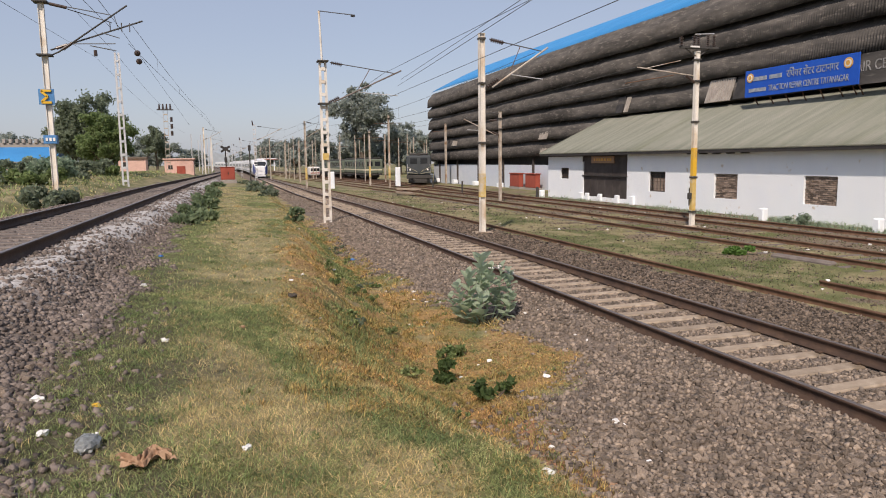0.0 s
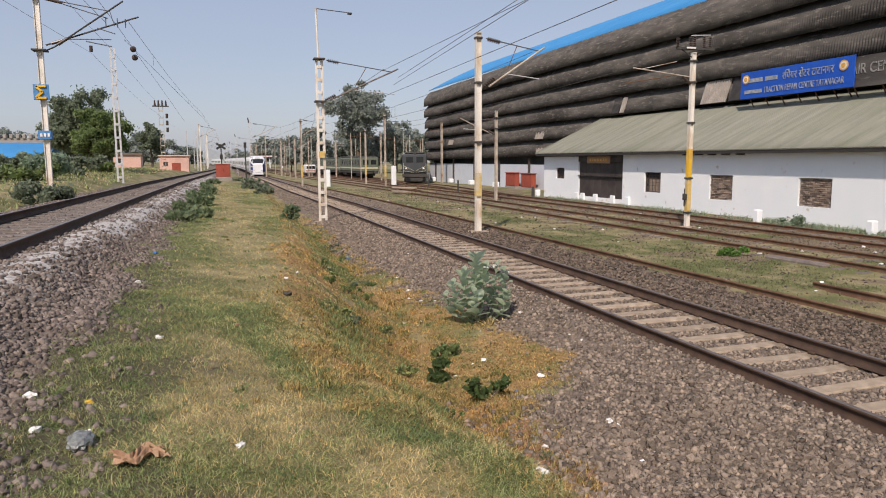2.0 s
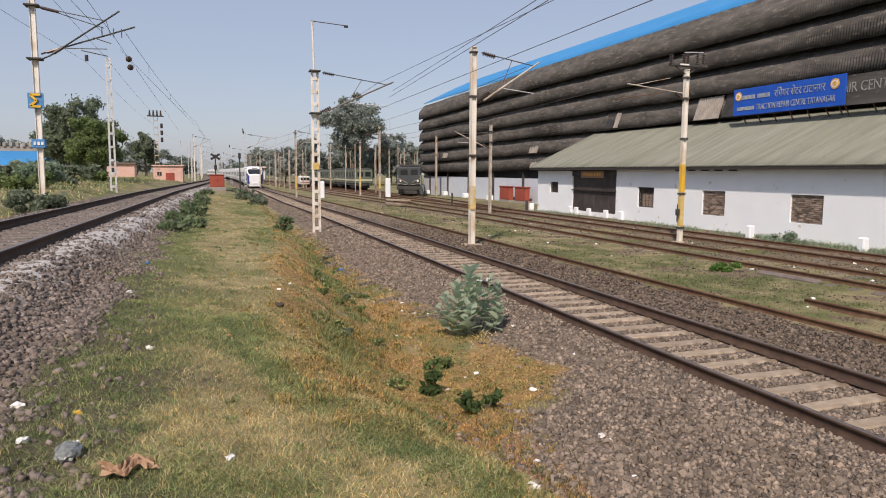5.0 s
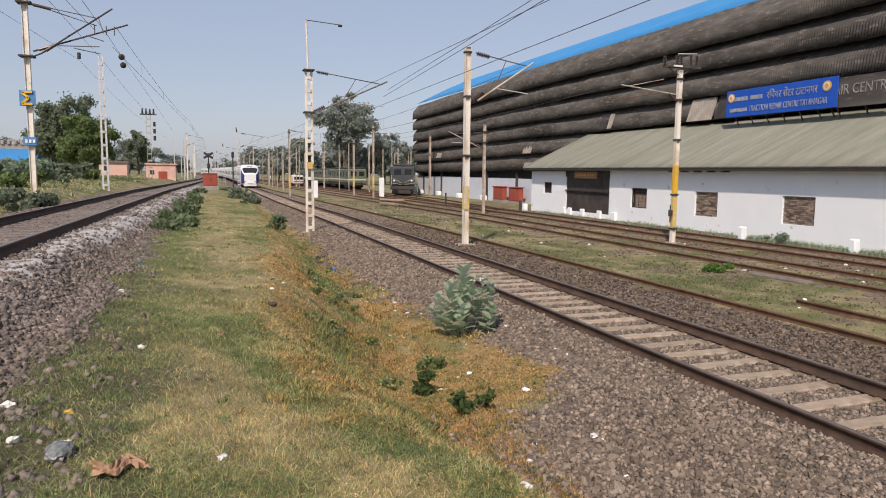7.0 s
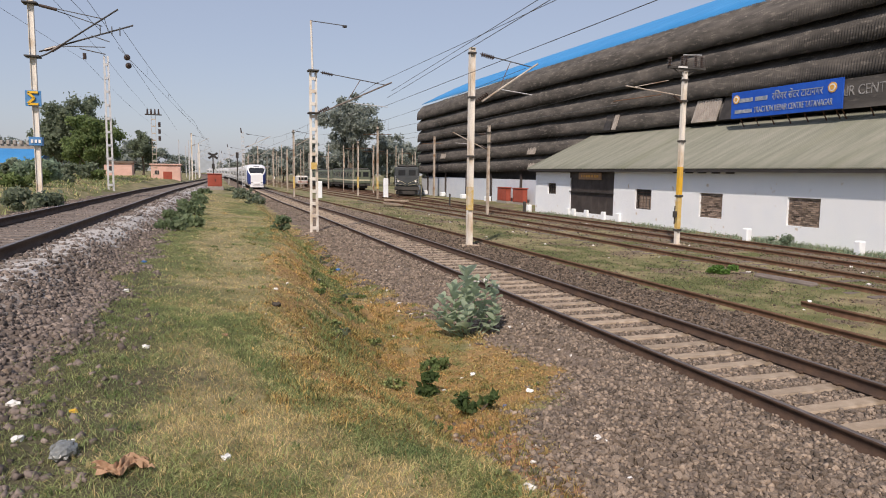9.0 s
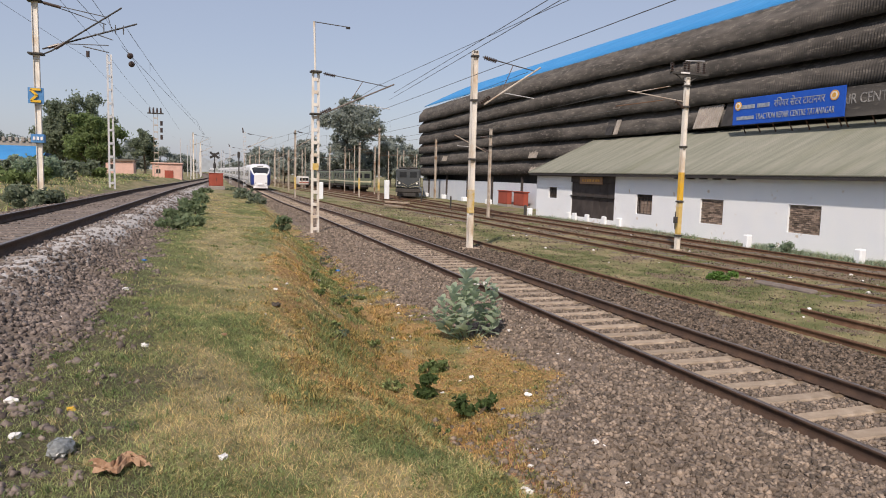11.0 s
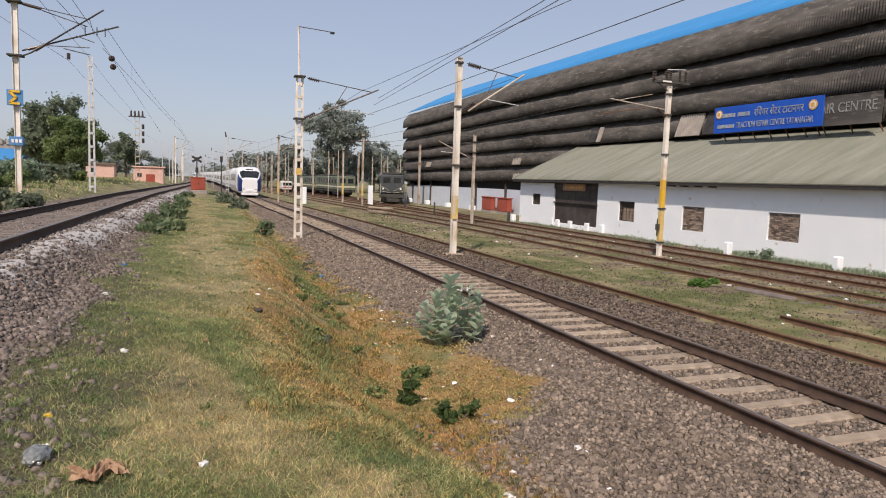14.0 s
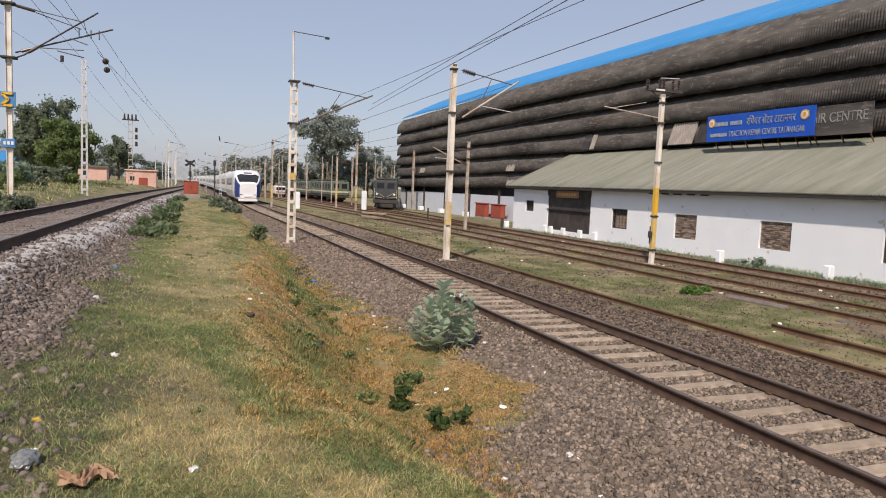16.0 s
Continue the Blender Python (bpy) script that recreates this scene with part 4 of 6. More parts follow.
# ---- overhead wires ----
def wire(name, pts, r, label, parent=None, sag=0.0, n=10):
    """A round wire through points, with sag in each span."""
    v, f = [], []
    path = []
    for p, q in zip(pts, pts[1:]):
        for i in range(n):
            u = i / n
            c = Vector(p).lerp(Vector(q), u)
            c.z -= 4 * sag * u * (1 - u)
            path.append(c)
    path.append(Vector(pts[-1]))
    k = 5
    for i, c in enumerate(path):
        d = (path[min(i + 1, len(path) - 1)] - path[max(i - 1, 0)]).normalized()
        a = d.cross(Vector((0, 0, 1))).normalized()
        b = a.cross(d)
        for j in range(k):
            w = 2 * math.pi * j / k
            v.append(c + (a * math.cos(w) + b * math.sin(w)) * r)
    for i in range(len(path) - 1):
        for j in range(k):
            f.append((i * k + j, i * k + (j + 1) % k, (i + 1) * k + (j + 1) % k, (i + 1) * k + j))
    ob = raw(name, [tuple(p) for p in v], f, "wire", parent)
    return tagged(ob, label, "wire") if parent is None else ob


def catenary(xf, ys, zc, zm, sag, r=0.0095):
    mess = wire("catenary_wire", [(xf(y) , y, zm) for y in ys], r, "catenary wire sagging between masts over a track", None, sag)
    cont = wire("contact_wire", [(xf(y) + (0.2 if i % 2 else -0.2), y, zc) for i, y in enumerate(ys)], r, "level contact wire over a track")
    for a, b in zip(ys, ys[1:]):
        if a > 120:
            continue
        for u in (0.15, 0.38, 0.62, 0.85):
            y = a + (b - a) * u
            z = zm - 4 * sag * u * (1 - u)
            part("dropper", rod(B(), (xf(y), y, zc), (xf(y), y, z), 0.006, n=4), "wire", mess)


catenary(lambda y: 7.5, (31.3, 92, 150, 206, 262, 320, 600), 5.5, 6.55, 0.55)
catenary(lambda y: 11.2, (23.6, 77, 132, 185, 400), 5.2, 6.35, 0.5)
catenary(lambda y: 15.4, (23.0, 75, 140, 200, 400), 5.2, 5.95, 0.4)
catenary(lambda y: float(left_x(y)) - 0.1, (31, 85, 139, 193, 247, 301, 600), 7.3, 8.0, 0.35)
wire("feeder_wire", [(-10.7, -24, 8.9), (-6.65, 46.8, 8.88), (-7, 99, 8.8), (-6, 150, 8.6)], 0.008, "feeder wire hung from side brackets", None, 0.25)
wire("return_wire", [(-5.16, -24, 9.2), (-5.55, 46.8, 9.15), (-6.2, 99, 9.6)], 0.0085, "slack return wire beside the upper track", None, 0.2)
wire("catenary_wire", [(-5.6, -24, 8.0), (-3.81, 31, 7.92)], 0.0085, "catenary wire over the upper track", None, 0.1)
wire("contact_wire", [(-3.7, -24, 7.8), (-3.39, 31, 7.79), (-2.95, 85, 6.9)], 0.0085, "wire drawn tight over the upper track")
wire("catenary_wire", [(8.23, -24, 6.54), (7.43, 31.3, 6.48)], 0.0085, "catenary wire over the lower track", None, 0.05)
wire("catenary_wire", [(3.74, -24, 6.23), (8.14, 31.3, 6.19)], 0.0085, "crossing wire over the lower track", None, 0.05)
wire("jumper_wire", [(3.54, -24, 5.9), (7.94, 31.3, 5.87)], 0.0085, "wire slanting over the lower track")
wire("contact_wire", [(6.25, -24, 5.31), (7.4, 31.3, 5.31)], 0.0085, "contact wire of the lower track")
for y, z in ((30.4, 6.85), (30.9, 6.6)):
    bl = empty("wire_insulator", pose(-2.82, y, z), "black ball insulator hung in the overhead wire", "insulator")
    bm = B()
    bmesh.ops.create_uvsphere(bm, u_segments=12, v_segments=8, radius=0.12)
    part("shell", bm, "insul", bl, smooth=True)
    part("eye", rod(B(), (0, -0.3, 0.05), (0, 0.3, -0.02), 0.025), "wire", bl)


# ---- the train ----
def side_trim(p, y0, y1):
    for s in (-1, 1):
        x = s * 1.625
        part("window_band", box(B(), min(x, x + s * 0.012), max(x, x + s * 0.012), y0 + 3.0, y1 - 3.0, 2.05, 2.95), "glass", p)
        part("stripe", box(B(), min(x, x + s * 0.01), max(x, x + s * 0.01), y0 + 0.2, y1 - 0.2, 1.05, 1.42), "train_grey", p)
        for d in (y0 + 1.6, y1 - 1.6):
            part("door", box(B(), min(x, x + s * 0.014), max(x, x + s * 0.014), d - 0.5, d + 0.5, 1.0, 3.0), "train_grey", p)
    for d in (y0 + 3.2, y1 - 3.2):
        bg = part("bogie", box(B(), -1.25, 1.25, d - 1.6, d + 1.6, 0.3, 0.62, 0.05), "under", p)
        for o in (-1.3, 1.3):
            part("wheelset", rod(B(), (-0.9, d + o, 0.46), (0.9, d + o, 0.46), 0.455, n=20), "rail_side", bg)
    part("equipment_box", box(B(), -1.35, 1.35, y0 + 6.5, y1 - 6.5, 0.32, 0.9, 0.05), "under", p)


def build_lead_car():
    t = empty("lead_car", pose(RIGHT_X, 155, 0), "white streamlined lead car with blue cheeks and dark windscreen", "train car", group="cars of the white train")
    ys = np.array([0.0, 0.1, 0.25, 0.45, 0.7, 1.0, 1.4, 1.9, 2.6, 3.6, 4.6, 23.5])
    hw = np.interp(ys, [0, 0.1, 0.25, 0.45, 0.7, 1.0, 1.4, 2.6], [0.98, 1.14, 1.28, 1.38, 1.46, 1.52, 1.57, 1.62])
    tp = np.interp(ys, [0, 0.1, 0.25, 0.45, 0.7, 1.0, 1.4, 1.9, 2.6, 3.6], [2.3, 2.5, 2.68, 2.9, 3.15, 3.38, 3.58, 3.74, 3.86, 3.95])
    bt = np.interp(ys, [0, 0.45, 1.1, 4], [0.5, 0.36, 0.3, 0.32])
    k = 40
    v = np.zeros((len(ys), k, 3))
    for j in range(k):
        a = 2 * math.pi * (j + 0.5) / k
        c, s = math.cos(a), math.sin(a)
        e = 0.42
        v[:, j, 0] = hw * math.copysign(abs(c) ** e, c)
        v[:, j, 1] = ys
        v[:, j, 2] = (tp + bt) / 2 + (tp - bt) / 2 * math.copysign(abs(s) ** e, s)
    kinds = {"shell": [], "cheek_a": [], "cheek_b": [], "windscreen": []}
    for i in range(len(ys) - 1):
        for j in range(k):
            q = [v[i, j], v[i, (j + 1) % k], v[i + 1, (j + 1) % k], v[i + 1, j]]
            c = sum(q) / 4
            w = abs(c[0]) / float(np.interp(c[1], ys, hw))
            m = "shell"
            if 0.1 < c[1] < 1.0 and c[2] > float(np.interp(c[1], ys, tp)) - 0.2 and w < 0.84:
                m = "windscreen"
            elif c[1] < 0.95 and w > 0.95 and 0.45 < c[2] < 3.0:
                m = "cheek_a" if c[0] < 0 else "cheek_b"
            kinds[m].append(q)
    for m, qs in kinds.items():
        vv = np.array(qs).reshape(-1, 3)
        raw(m.split("_")[0], vv, np.arange(len(vv)).reshape(-1, 4), {"shell": "train", "windscreen": "glass"}.get(m, "train_blue"), t)
    bm = B()
    bm.faces.new([bm.verts.new(v[0, j]) for j in range(k)])
    part("nose_cap", bm, "train", t)
    for s in (-1, 1):
        part("headlight", box(B(), s * 0.78 - 0.2, s * 0.78 + 0.2, 0.86, 1.2, 3.36, 3.46, 0.02), "paper", t)
        part("marker_light", box(B(), s * 0.8 - 0.14, s * 0.8 + 0.14, -0.03, 0.1, 0.95, 1.03, 0.02), "glass", t)
    part("destination_display", box(B(), -0.45, 0.45, 1.15, 1.5, 3.5, 3.62, 0.02), "glass", t)
    part("skirt", box(B(), -1.1, 1.1, 0.02, 1.2, 0.16, 0.5, 0.08), "train", t)
    part("coupler_cover", box(B(), -0.45, 0.45, -0.08, 0.1, 0.62, 0.95, 0.05), "train", t)
    side_trim(t, 3.0, 23.5)
    return t


def build_train_car():
    c = empty("train_car", pose(RIGHT_X, 180, 0), "white train car with dark window band and grey stripe", "train car", group="cars of the white train")
    bm = B()
    box(bm, -1.62, 1.62, 0, 23.4, 0.9, 3.95)
    es = [e for e in bm.edges if abs(e.verts[0].co.z - 3.95) < 1e-3 and abs(e.verts[1].co.z - 3.95) < 1e-3 and abs(e.verts[0].co.y - e.verts[1].co.y) > 1]
    bmesh.ops.bevel(bm, geom=es, offset=0.45, segments=4, affect="EDGES")
    part("shell", bm, "train", c)
    part("gangway", box(B(), -1.1, 1.1, -0.6, 0, 0.95, 3.6), "under", c)
    part("roof_unit", box(B(), -0.9, 0.9, 8, 12, 3.95, 4.15, 0.06), "galv", c)
    side_trim(c, 0, 23.4)
    return c


train = [build_lead_car()]
train.append(build_train_car())
for i in range(11):
    train.append(copy_thing(train[1], pose(RIGHT_X, 204 + 24 * i, 0)))


# ---- standing locomotive and coach ----
def build_loco():
    t = empty("locomotive", pose(22.9, 80.5, float(fall(80)) - 0.09, 0, 0, -15.5), "dark grimy electric locomotive standing by the shed", "locomotive")
    bm = B()
    box(bm, -1.5, 1.5, 0.25, 19, 1.1, 3.45, 0.16)
    part("body", bm, "loco", t)
    part("roof", box(B(), -1.2, 1.2, 0.6, 18.6, 3.45, 3.7, 0.1), "under", t)
    part("buffer_beam", box(B(), -1.5, 1.5, 0.0, 0.25, 0.65, 1.1, 0.03), "under", t)
    for s in (-1, 1):
        part("windscreen", box(B(), s * 0.62 - 0.42, s * 0.62 + 0.42, 0.215, 0.249, 2.45, 3.1, 0.01), "glass", t)
        b = part("buffer", rod(B(), (s * 0.95, -0.55, 0.95), (s * 0.95, 0.0, 0.95), 0.14, n=12), "under", t)
        part("buffer_head", rod(B(), (s * 0.95, -0.62, 0.95), (s * 0.95, -0.55, 0.95), 0.24, n=14), "under", b)
        part("head_lamp", rod(B(), (s * 1.05, 0.17, 1.75), (s * 1.05, 0.249, 1.75), 0.12, n=12), "paper", t)
        part("stripe", beam(B(), (s * 0.15, 0.23, 1.45), (s * 1.4, 0.23, 2.1), 0.16, 0.03), "cream", t)
        part("stripe", beam(B(), (s * 0.15, 0.23, 1.25), (s * 1.4, 0.23, 1.45), 0.1, 0.03), "cream", t)
        part("handrail", rod(B(), (s * 1.35, 0.12, 1.2), (s * 1.35, 0.12, 2.4), 0.025), "galv", t)
    part("top_lamp", rod(B(), (0, 0.3, 3.62), (0, 0.6, 3.62), 0.2, n=14), "under", t)
    part("cow_catcher", box(B(), -1.3, 1.3, 0.05, 0.3, 0.15, 0.6, 0.04), "under", t)
    for y in (3.5, 15.5):
        bg = part("bogie", box(B(), -1.25, 1.25, y - 2.2, y + 2.2, 0.35, 1.0, 0.05), "under", t)
        for o in (-1.7, 0, 1.7):
            part("wheelset", rod(B(), (-0.95, y + o, 0.5), (0.95, y + o, 0.5), 0.5, n=18), "rail_side", bg)
    pn = part("pantograph", rod(B(), (-0.7, 3.5, 3.75), (0.7, 3.5, 4.3), 0.03), "under", t)
    part("arm", rod(B(), (0.7, 3.5, 3.75), (-0.7, 3.5, 4.3), 0.03), "under", pn)


build_loco()


def build_coach(y, n):
    t = empty("electric_locomotive" if n == 0 else "passenger_coach", pose(24.2, y, float(fall(y)) - 0.09), "dull green vehicle with cream band on a yard track", "rail vehicle", group="stabled vehicles")
    bm = B()
    box(bm, -1.5, 1.5, 0, 19.5, 1.0, 3.35, 0.14)
    part("body", bm, "grn_coach", t)
    part("roof", box(B(), -1.25, 1.25, 0.3, 19.2, 3.35, 3.6, 0.1), "under", t)
    part("band", box(B(), -1.515, -1.501, 0.2, 19.3, 1.5, 1.72), "cream", t)
    part("band", box(B(), -1.4, 1.4, -0.015, -0.001, 1.5, 1.75), "cream", t)
    for k in range(7):
        part("window", box(B(), -1.52, -1.501, 1.2 + k * 2.55, 2.5 + k * 2.55, 2.1, 2.95, 0.003), "glass", t)
    for s in (-1, 1):
        part("windscreen", box(B(), s * 0.65 - 0.45, s * 0.65 + 0.45, -0.03, -0.001, 2.2, 2.95, 0.01), "glass", t)
        part("buffer", rod(B(), (s * 0.95, -0.5, 0.9), (s * 0.95, 0.0, 0.9), 0.2, n=12), "under", t)
    for yy in (3.5, 16):
        bg = part("bogie", box(B(), -1.25, 1.25, yy - 2, yy + 2, 0.3, 0.95, 0.05), "under", t)
        for o in (-1.4, 1.4):
            part("wheelset", rod(B(), (-0.95, yy + o, 0.48), (0.95, yy + o, 0.48), 0.48, n=16), "rail_side", bg)
    part("underframe", box(B(), -1.4, 1.4, 0.1, 19.4, 0.72, 1.0), "under", t)


for i in range(3):
    build_coach(112.0 + i * 21.0, i)


# ---- lineside boxes, huts and posts ----
rb = empty("relay_box", pose(0.67, 58, 1.05), "red oxide relay cabinet on a pale plinth between the tracks", "cabinet")
part("body", box(B(), -0.54, 0.54, -0.35, 0.35, 0.14, 1.1, 0.02), "red", rb)
part("lid", box(B(), -0.58, 0.58, -0.4, 0.4, 1.1, 1.16, 0.02), "red", rb)
part("plinth", box(B(), -0.6, 0.66, -0.42, 0.42, -0.25, 0.14, 0.03), "mortar", rb)
for s in (-1, 1):
    part("door", box(B(), s * 0.26 - 0.23, s * 0.26 + 0.23, -0.365, -0.351, 0.2, 1.04, 0.005), "red", rb)
part("handle", box(B(), 0.02, 0.06, -0.4, -0.366, 0.55, 0.75), "under", rb)

for y in (57.7, 61.3):
    c = empty("relay_box", pose(27.2, y, -0.22), "red oxide cabinet at the foot of the shed wall", "cabinet", group="red cabinets by the shed")
    part("body", box(B(), -0.28, 0.18, -1.1, 1.1, 0.12, 1.34, 0.03), "red", c)
    part("plinth", box(B(), -0.3, 0.3, -1.2, 1.2, -0.4, 0.12), "mortar", c)
    part("lid", box(B(), -0.36, 0.25, -1.18, 1.18, 1.34, 1.42, 0.02), "red", c)
    for s in (-1, 1):
        part("door", box(B(), -0.295, -0.281, s * 0.53 - 0.5, s * 0.53 + 0.5, 0.2, 1.28, 0.004), "red", c)

xs = empty("crossing_signal", pose(0.75, 75, 1.0), "slim dark post with a black cross-shaped target", "signal")
part("post", rod(B(), (0, 0, -0.4), (0, 0, 3.15), 0.06), "dark", xs)
part("cross_board", beam(B(), (-0.45, -0.07, 2.65), (0.45, -0.07, 3.2), 0.03, 0.22), "dark", xs)
part("cross_board", beam(B(), (0.45, -0.11, 2.65), (-0.45, -0.11, 3.2), 0.03, 0.22), "dark", xs)
part("light_box", box(B(), -0.14, 0.14, -0.12, 0.12, 1.6, 2.1, 0.03), "dark", xs)

sg = empty("signal_post", pose(2.75, 66, 0.3), "thin dark signal post by the track", "post")
part("post", rod(B(), (0, 0, -0.3), (0, 0, 3.8), 0.06), "under", sg)
part("head", box(B(), -0.12, 0.12, -0.1, 0.1, 3.3, 3.8, 0.02), "dark", sg)


def post(x, y, z, h, w, m="white", label="short whitewashed marker post"):
    p = empty("marker_post", pose(x, y, z), label, "post", group="marker posts")
    bm = B()
    box(bm, -w, w, -w, w, -0.25, h, min(0.04, w / 3))
    part("shaft", bm, m, p)
    return p


post(11.9, 77, -0.25, 1.65, 0.24)
post(19.9, 79, -0.25, 2.0, 0.26, label="rounded whitewashed post among yard tracks")
post(21.6, 23.4, -0.22, 0.55, 0.14)
post(21.9, 18.3, -0.22, 0.5, 0.14)
post(21.5, 44.9, -0.22, 0.75, 0.09, "under", "short dark stake near the store corner")
post(19.4, 55.0, -0.25, 1.0, 0.06, "under", "short dark stake beside the lead track")
post(20.8, 68.0, -0.25, 1.0, 0.06, "under", "short dark stake beside the lead track")
post(22.35, 45.9, -0.3, 0.55, 0.16)

for x, y, ln, a in ((14.6, 55.5, 3.6, 8), (16.9, 63, 3.0, 30)):
    s = part("concrete_beam", box(B(), -0.16, 0.16, -ln / 2, ln / 2, 0, 0.16, 0.02), "concrete")
    s.matrix_world = pose(x, y, -0.24, 0, 0, a)
    tagged(s, "spare concrete beam lying beside the tracks", "concrete beam")
wl = part("low_wall", box(B(), -0.15, 0.15, -0.95, 0.95, -0.2, 0.09, 0.05), "concrete_d")
wl.matrix_world = pose(14.6, 14.35, -0.27, 0, 0, 3)
tagged(wl, "low weathered concrete kerb in the grass", "kerb")

# pink hut
ph = empty("pink_hut", pose(-5.5, 111, 1.2), "small flat-roofed pink railway hut", "building")
part("wall", box(B(), -2.0, 2.0, -2, 2, -0.6, 1.9), "pink", ph)
part("roof", box(B(), -2.2, 2.2, -2.2, 2.2, 1.9, 2.08, 0.03), "pink", ph)
part("door", box(B(), -0.35, 0.85, -2.03, -2.001, -0.3, 0.95), "red", ph)
part("window", box(B(), -1.5, -0.9, -2.02, -2.001, 0.5, 1.1), "dark", ph)

# blue sheds beyond the upper track
bs = empty("blue_shed", pose(-30, 94, 1.5), "low blue sheet-metal shed behind bushes", "building")
part("wall", box(B(), -14, 11, 0, 10, -1.2, 1.4), "blue", bs)
v = np.array([(-14, -0.4, 1.5), (11.3, -0.4, 1.5), (11.3, 5, 3.3), (-14, 5, 3.3), (-14, 10, 2.0), (11.3, 10, 2.0)])
raw("roof", v, [(0, 1, 2, 3), (3, 2, 5, 4)], "blue", bs)
part("plinth", box(B(), -14, 11.1, -0.3, -0.01, 0.5, 1.0), "pink", bs)
ws = empty("sawtooth_works", pose(-32, 112, 1.5), "grey works roof with a row of upstands", "building")
part("wall", box(B(), -16, 10.6, 0, 8, -0.5, 4.2), "clad_l", ws)
for k in range(33):
    part("upstand", box(B(), -15.8 + k * 0.8, -15.4 + k * 0.8, -0.2, 0.6, 4.15, 4.75, 0.05), "clad_l", ws)
hs = empty("village_house", pose(-14.3, 132, 1.3), "small plastered house under a tiled roof", "building")
part("wall", box(B(), -2.2, 2.2, 0, 4, -0.5, 2.2), "pink", hs)
part("roof", box(B(), -2.5, 2.5, -0.3, 4.3, 2.2, 2.5), "brick", hs)
part("window", box(B(), -1.5, -0.7, -0.03, -0.001, 0.8, 1.6), "dark", hs)
fb = empty("platform_shelter", pose(17.5, 235, -0.2), "distant white platform shelter with a red roof edge", "building")
part("roof", box(B(), -5, 5, 0, 20, 3.6, 4.1), "white", fb)
part("fascia", box(B(), -5, 5, -0.1, -0.01, 3.6, 3.8), "red", fb)
for k in (-4, 0, 4):
    part("column", box(B(), k - 0.15, k + 0.15, 0.5, 0.8, 0, 3.6), "white", fb)
vn = empty("white_van", pose(19.6, 150, -0.85), "white and red vehicle parked among the yard masts", "vehicle")
part("body", box(B(), -1.1, 1.1, 0, 4.5, 0.5, 2.3, 0.2), "paper", vn)
part("stripe", box(B(), -1.0, 1.0, -0.02, -0.001, 0.9, 1.1), "red", vn)
part("windscreen", box(B(), -0.9, 0.9, -0.02, -0.001, 1.4, 2.0), "glass", vn)
for s in (-0.9, 0.9):
    for o in (0.9, 3.5):
        part("wheel", rod(B(), (s - 0.12, o, 0.35), (s + 0.12, o, 0.35), 0.35, n=16), "dark", vn)


# ---- trees ----
def leaves(centres, radii, per, size, seed, up=0.3, long=1.6):
    """Many small leaf quads around clump centres."""
    g = np.random.default_rng(seed)
    V, F = [], []
    n0 = 0
    for c, r in zip(centres, radii):
        n = int(per)
        d = g.normal(size=(n, 3))
        d /= np.linalg.norm(d, axis=1)[:, None]
        rad = r * np.abs(g.normal(0.62, 0.32, n))
        p = np.array(c) + d * rad[:, None] * np.array([1, 1, 0.8])
        a = g.normal(size=(n, 3)) + np.array([0, 0, -up])
        a /= np.linalg.norm(a, axis=1)[:, None]
        b = np.cross(a, d + 0.6 * g.normal(size=(n, 3)))
        b /= np.linalg.norm(b, axis=1)[:, None] + 1e-6
        s = size * g.uniform(0.6, 1.4, n)[:, None]
        q = np.stack([p - a * s * long / 2, p + b * s / 2, p + a * s * long / 2, p - b * s / 2], 1)
        V.append(q.reshape(-1, 3))
        F.append(np.arange(n * 4).reshape(-1, 4) + n0)
        n0 += n * 4
    return np.concatenate(V), np.concatenate(F)


def tree(x, y, z, h, r, base, m, seed, clumps=40, per=330, size=0.28, label="", flat=0.75, trunk=0.28):
    g = np.random.default_rng(seed)
    t = empty("tree", pose(x, y, z), label, "tree")
    cs, rs = [], []
    ch = (h - base)
    for i in range(clumps):
        d = g.normal(size=3)
        d /= np.linalg.norm(d)
        k = g.uniform(0.35, 0.98)
        c = np.array([d[0] * r * k, d[1] * r * k, base + ch * 0.5 + d[2] * ch * 0.5 * k * flat / 0.75])
        cs.append(c)
        rs.append(r * g.uniform(0.16, 0.36) * (1.15 - 0.4 * k))
    bm = B()
    pts = [Vector((0, 0, -0.4)), Vector((0.1 * r * g.uniform(-1, 1), 0, base * 0.6)), Vector((0.12 * r * g.uniform(-1, 1), 0, base + ch * 0.3))]
    rod(bm, pts[0], pts[1], trunk, trunk * 0.75, 10)
    rod(bm, pts[1], pts[2], trunk * 0.75, trunk * 0.45, 8)
    for c in cs[:14]:
        a = pts[1].lerp(pts[2], g.uniform(0.1, 1.0))
        rod(bm, a, Vector(c), trunk * 0.32, trunk * 0.06, 6)
    part("trunk", bm, "bark", t)
    V, F = leaves(cs, rs, per, size, seed + 1)
    raw("crown", V, F, m, t)
    return t


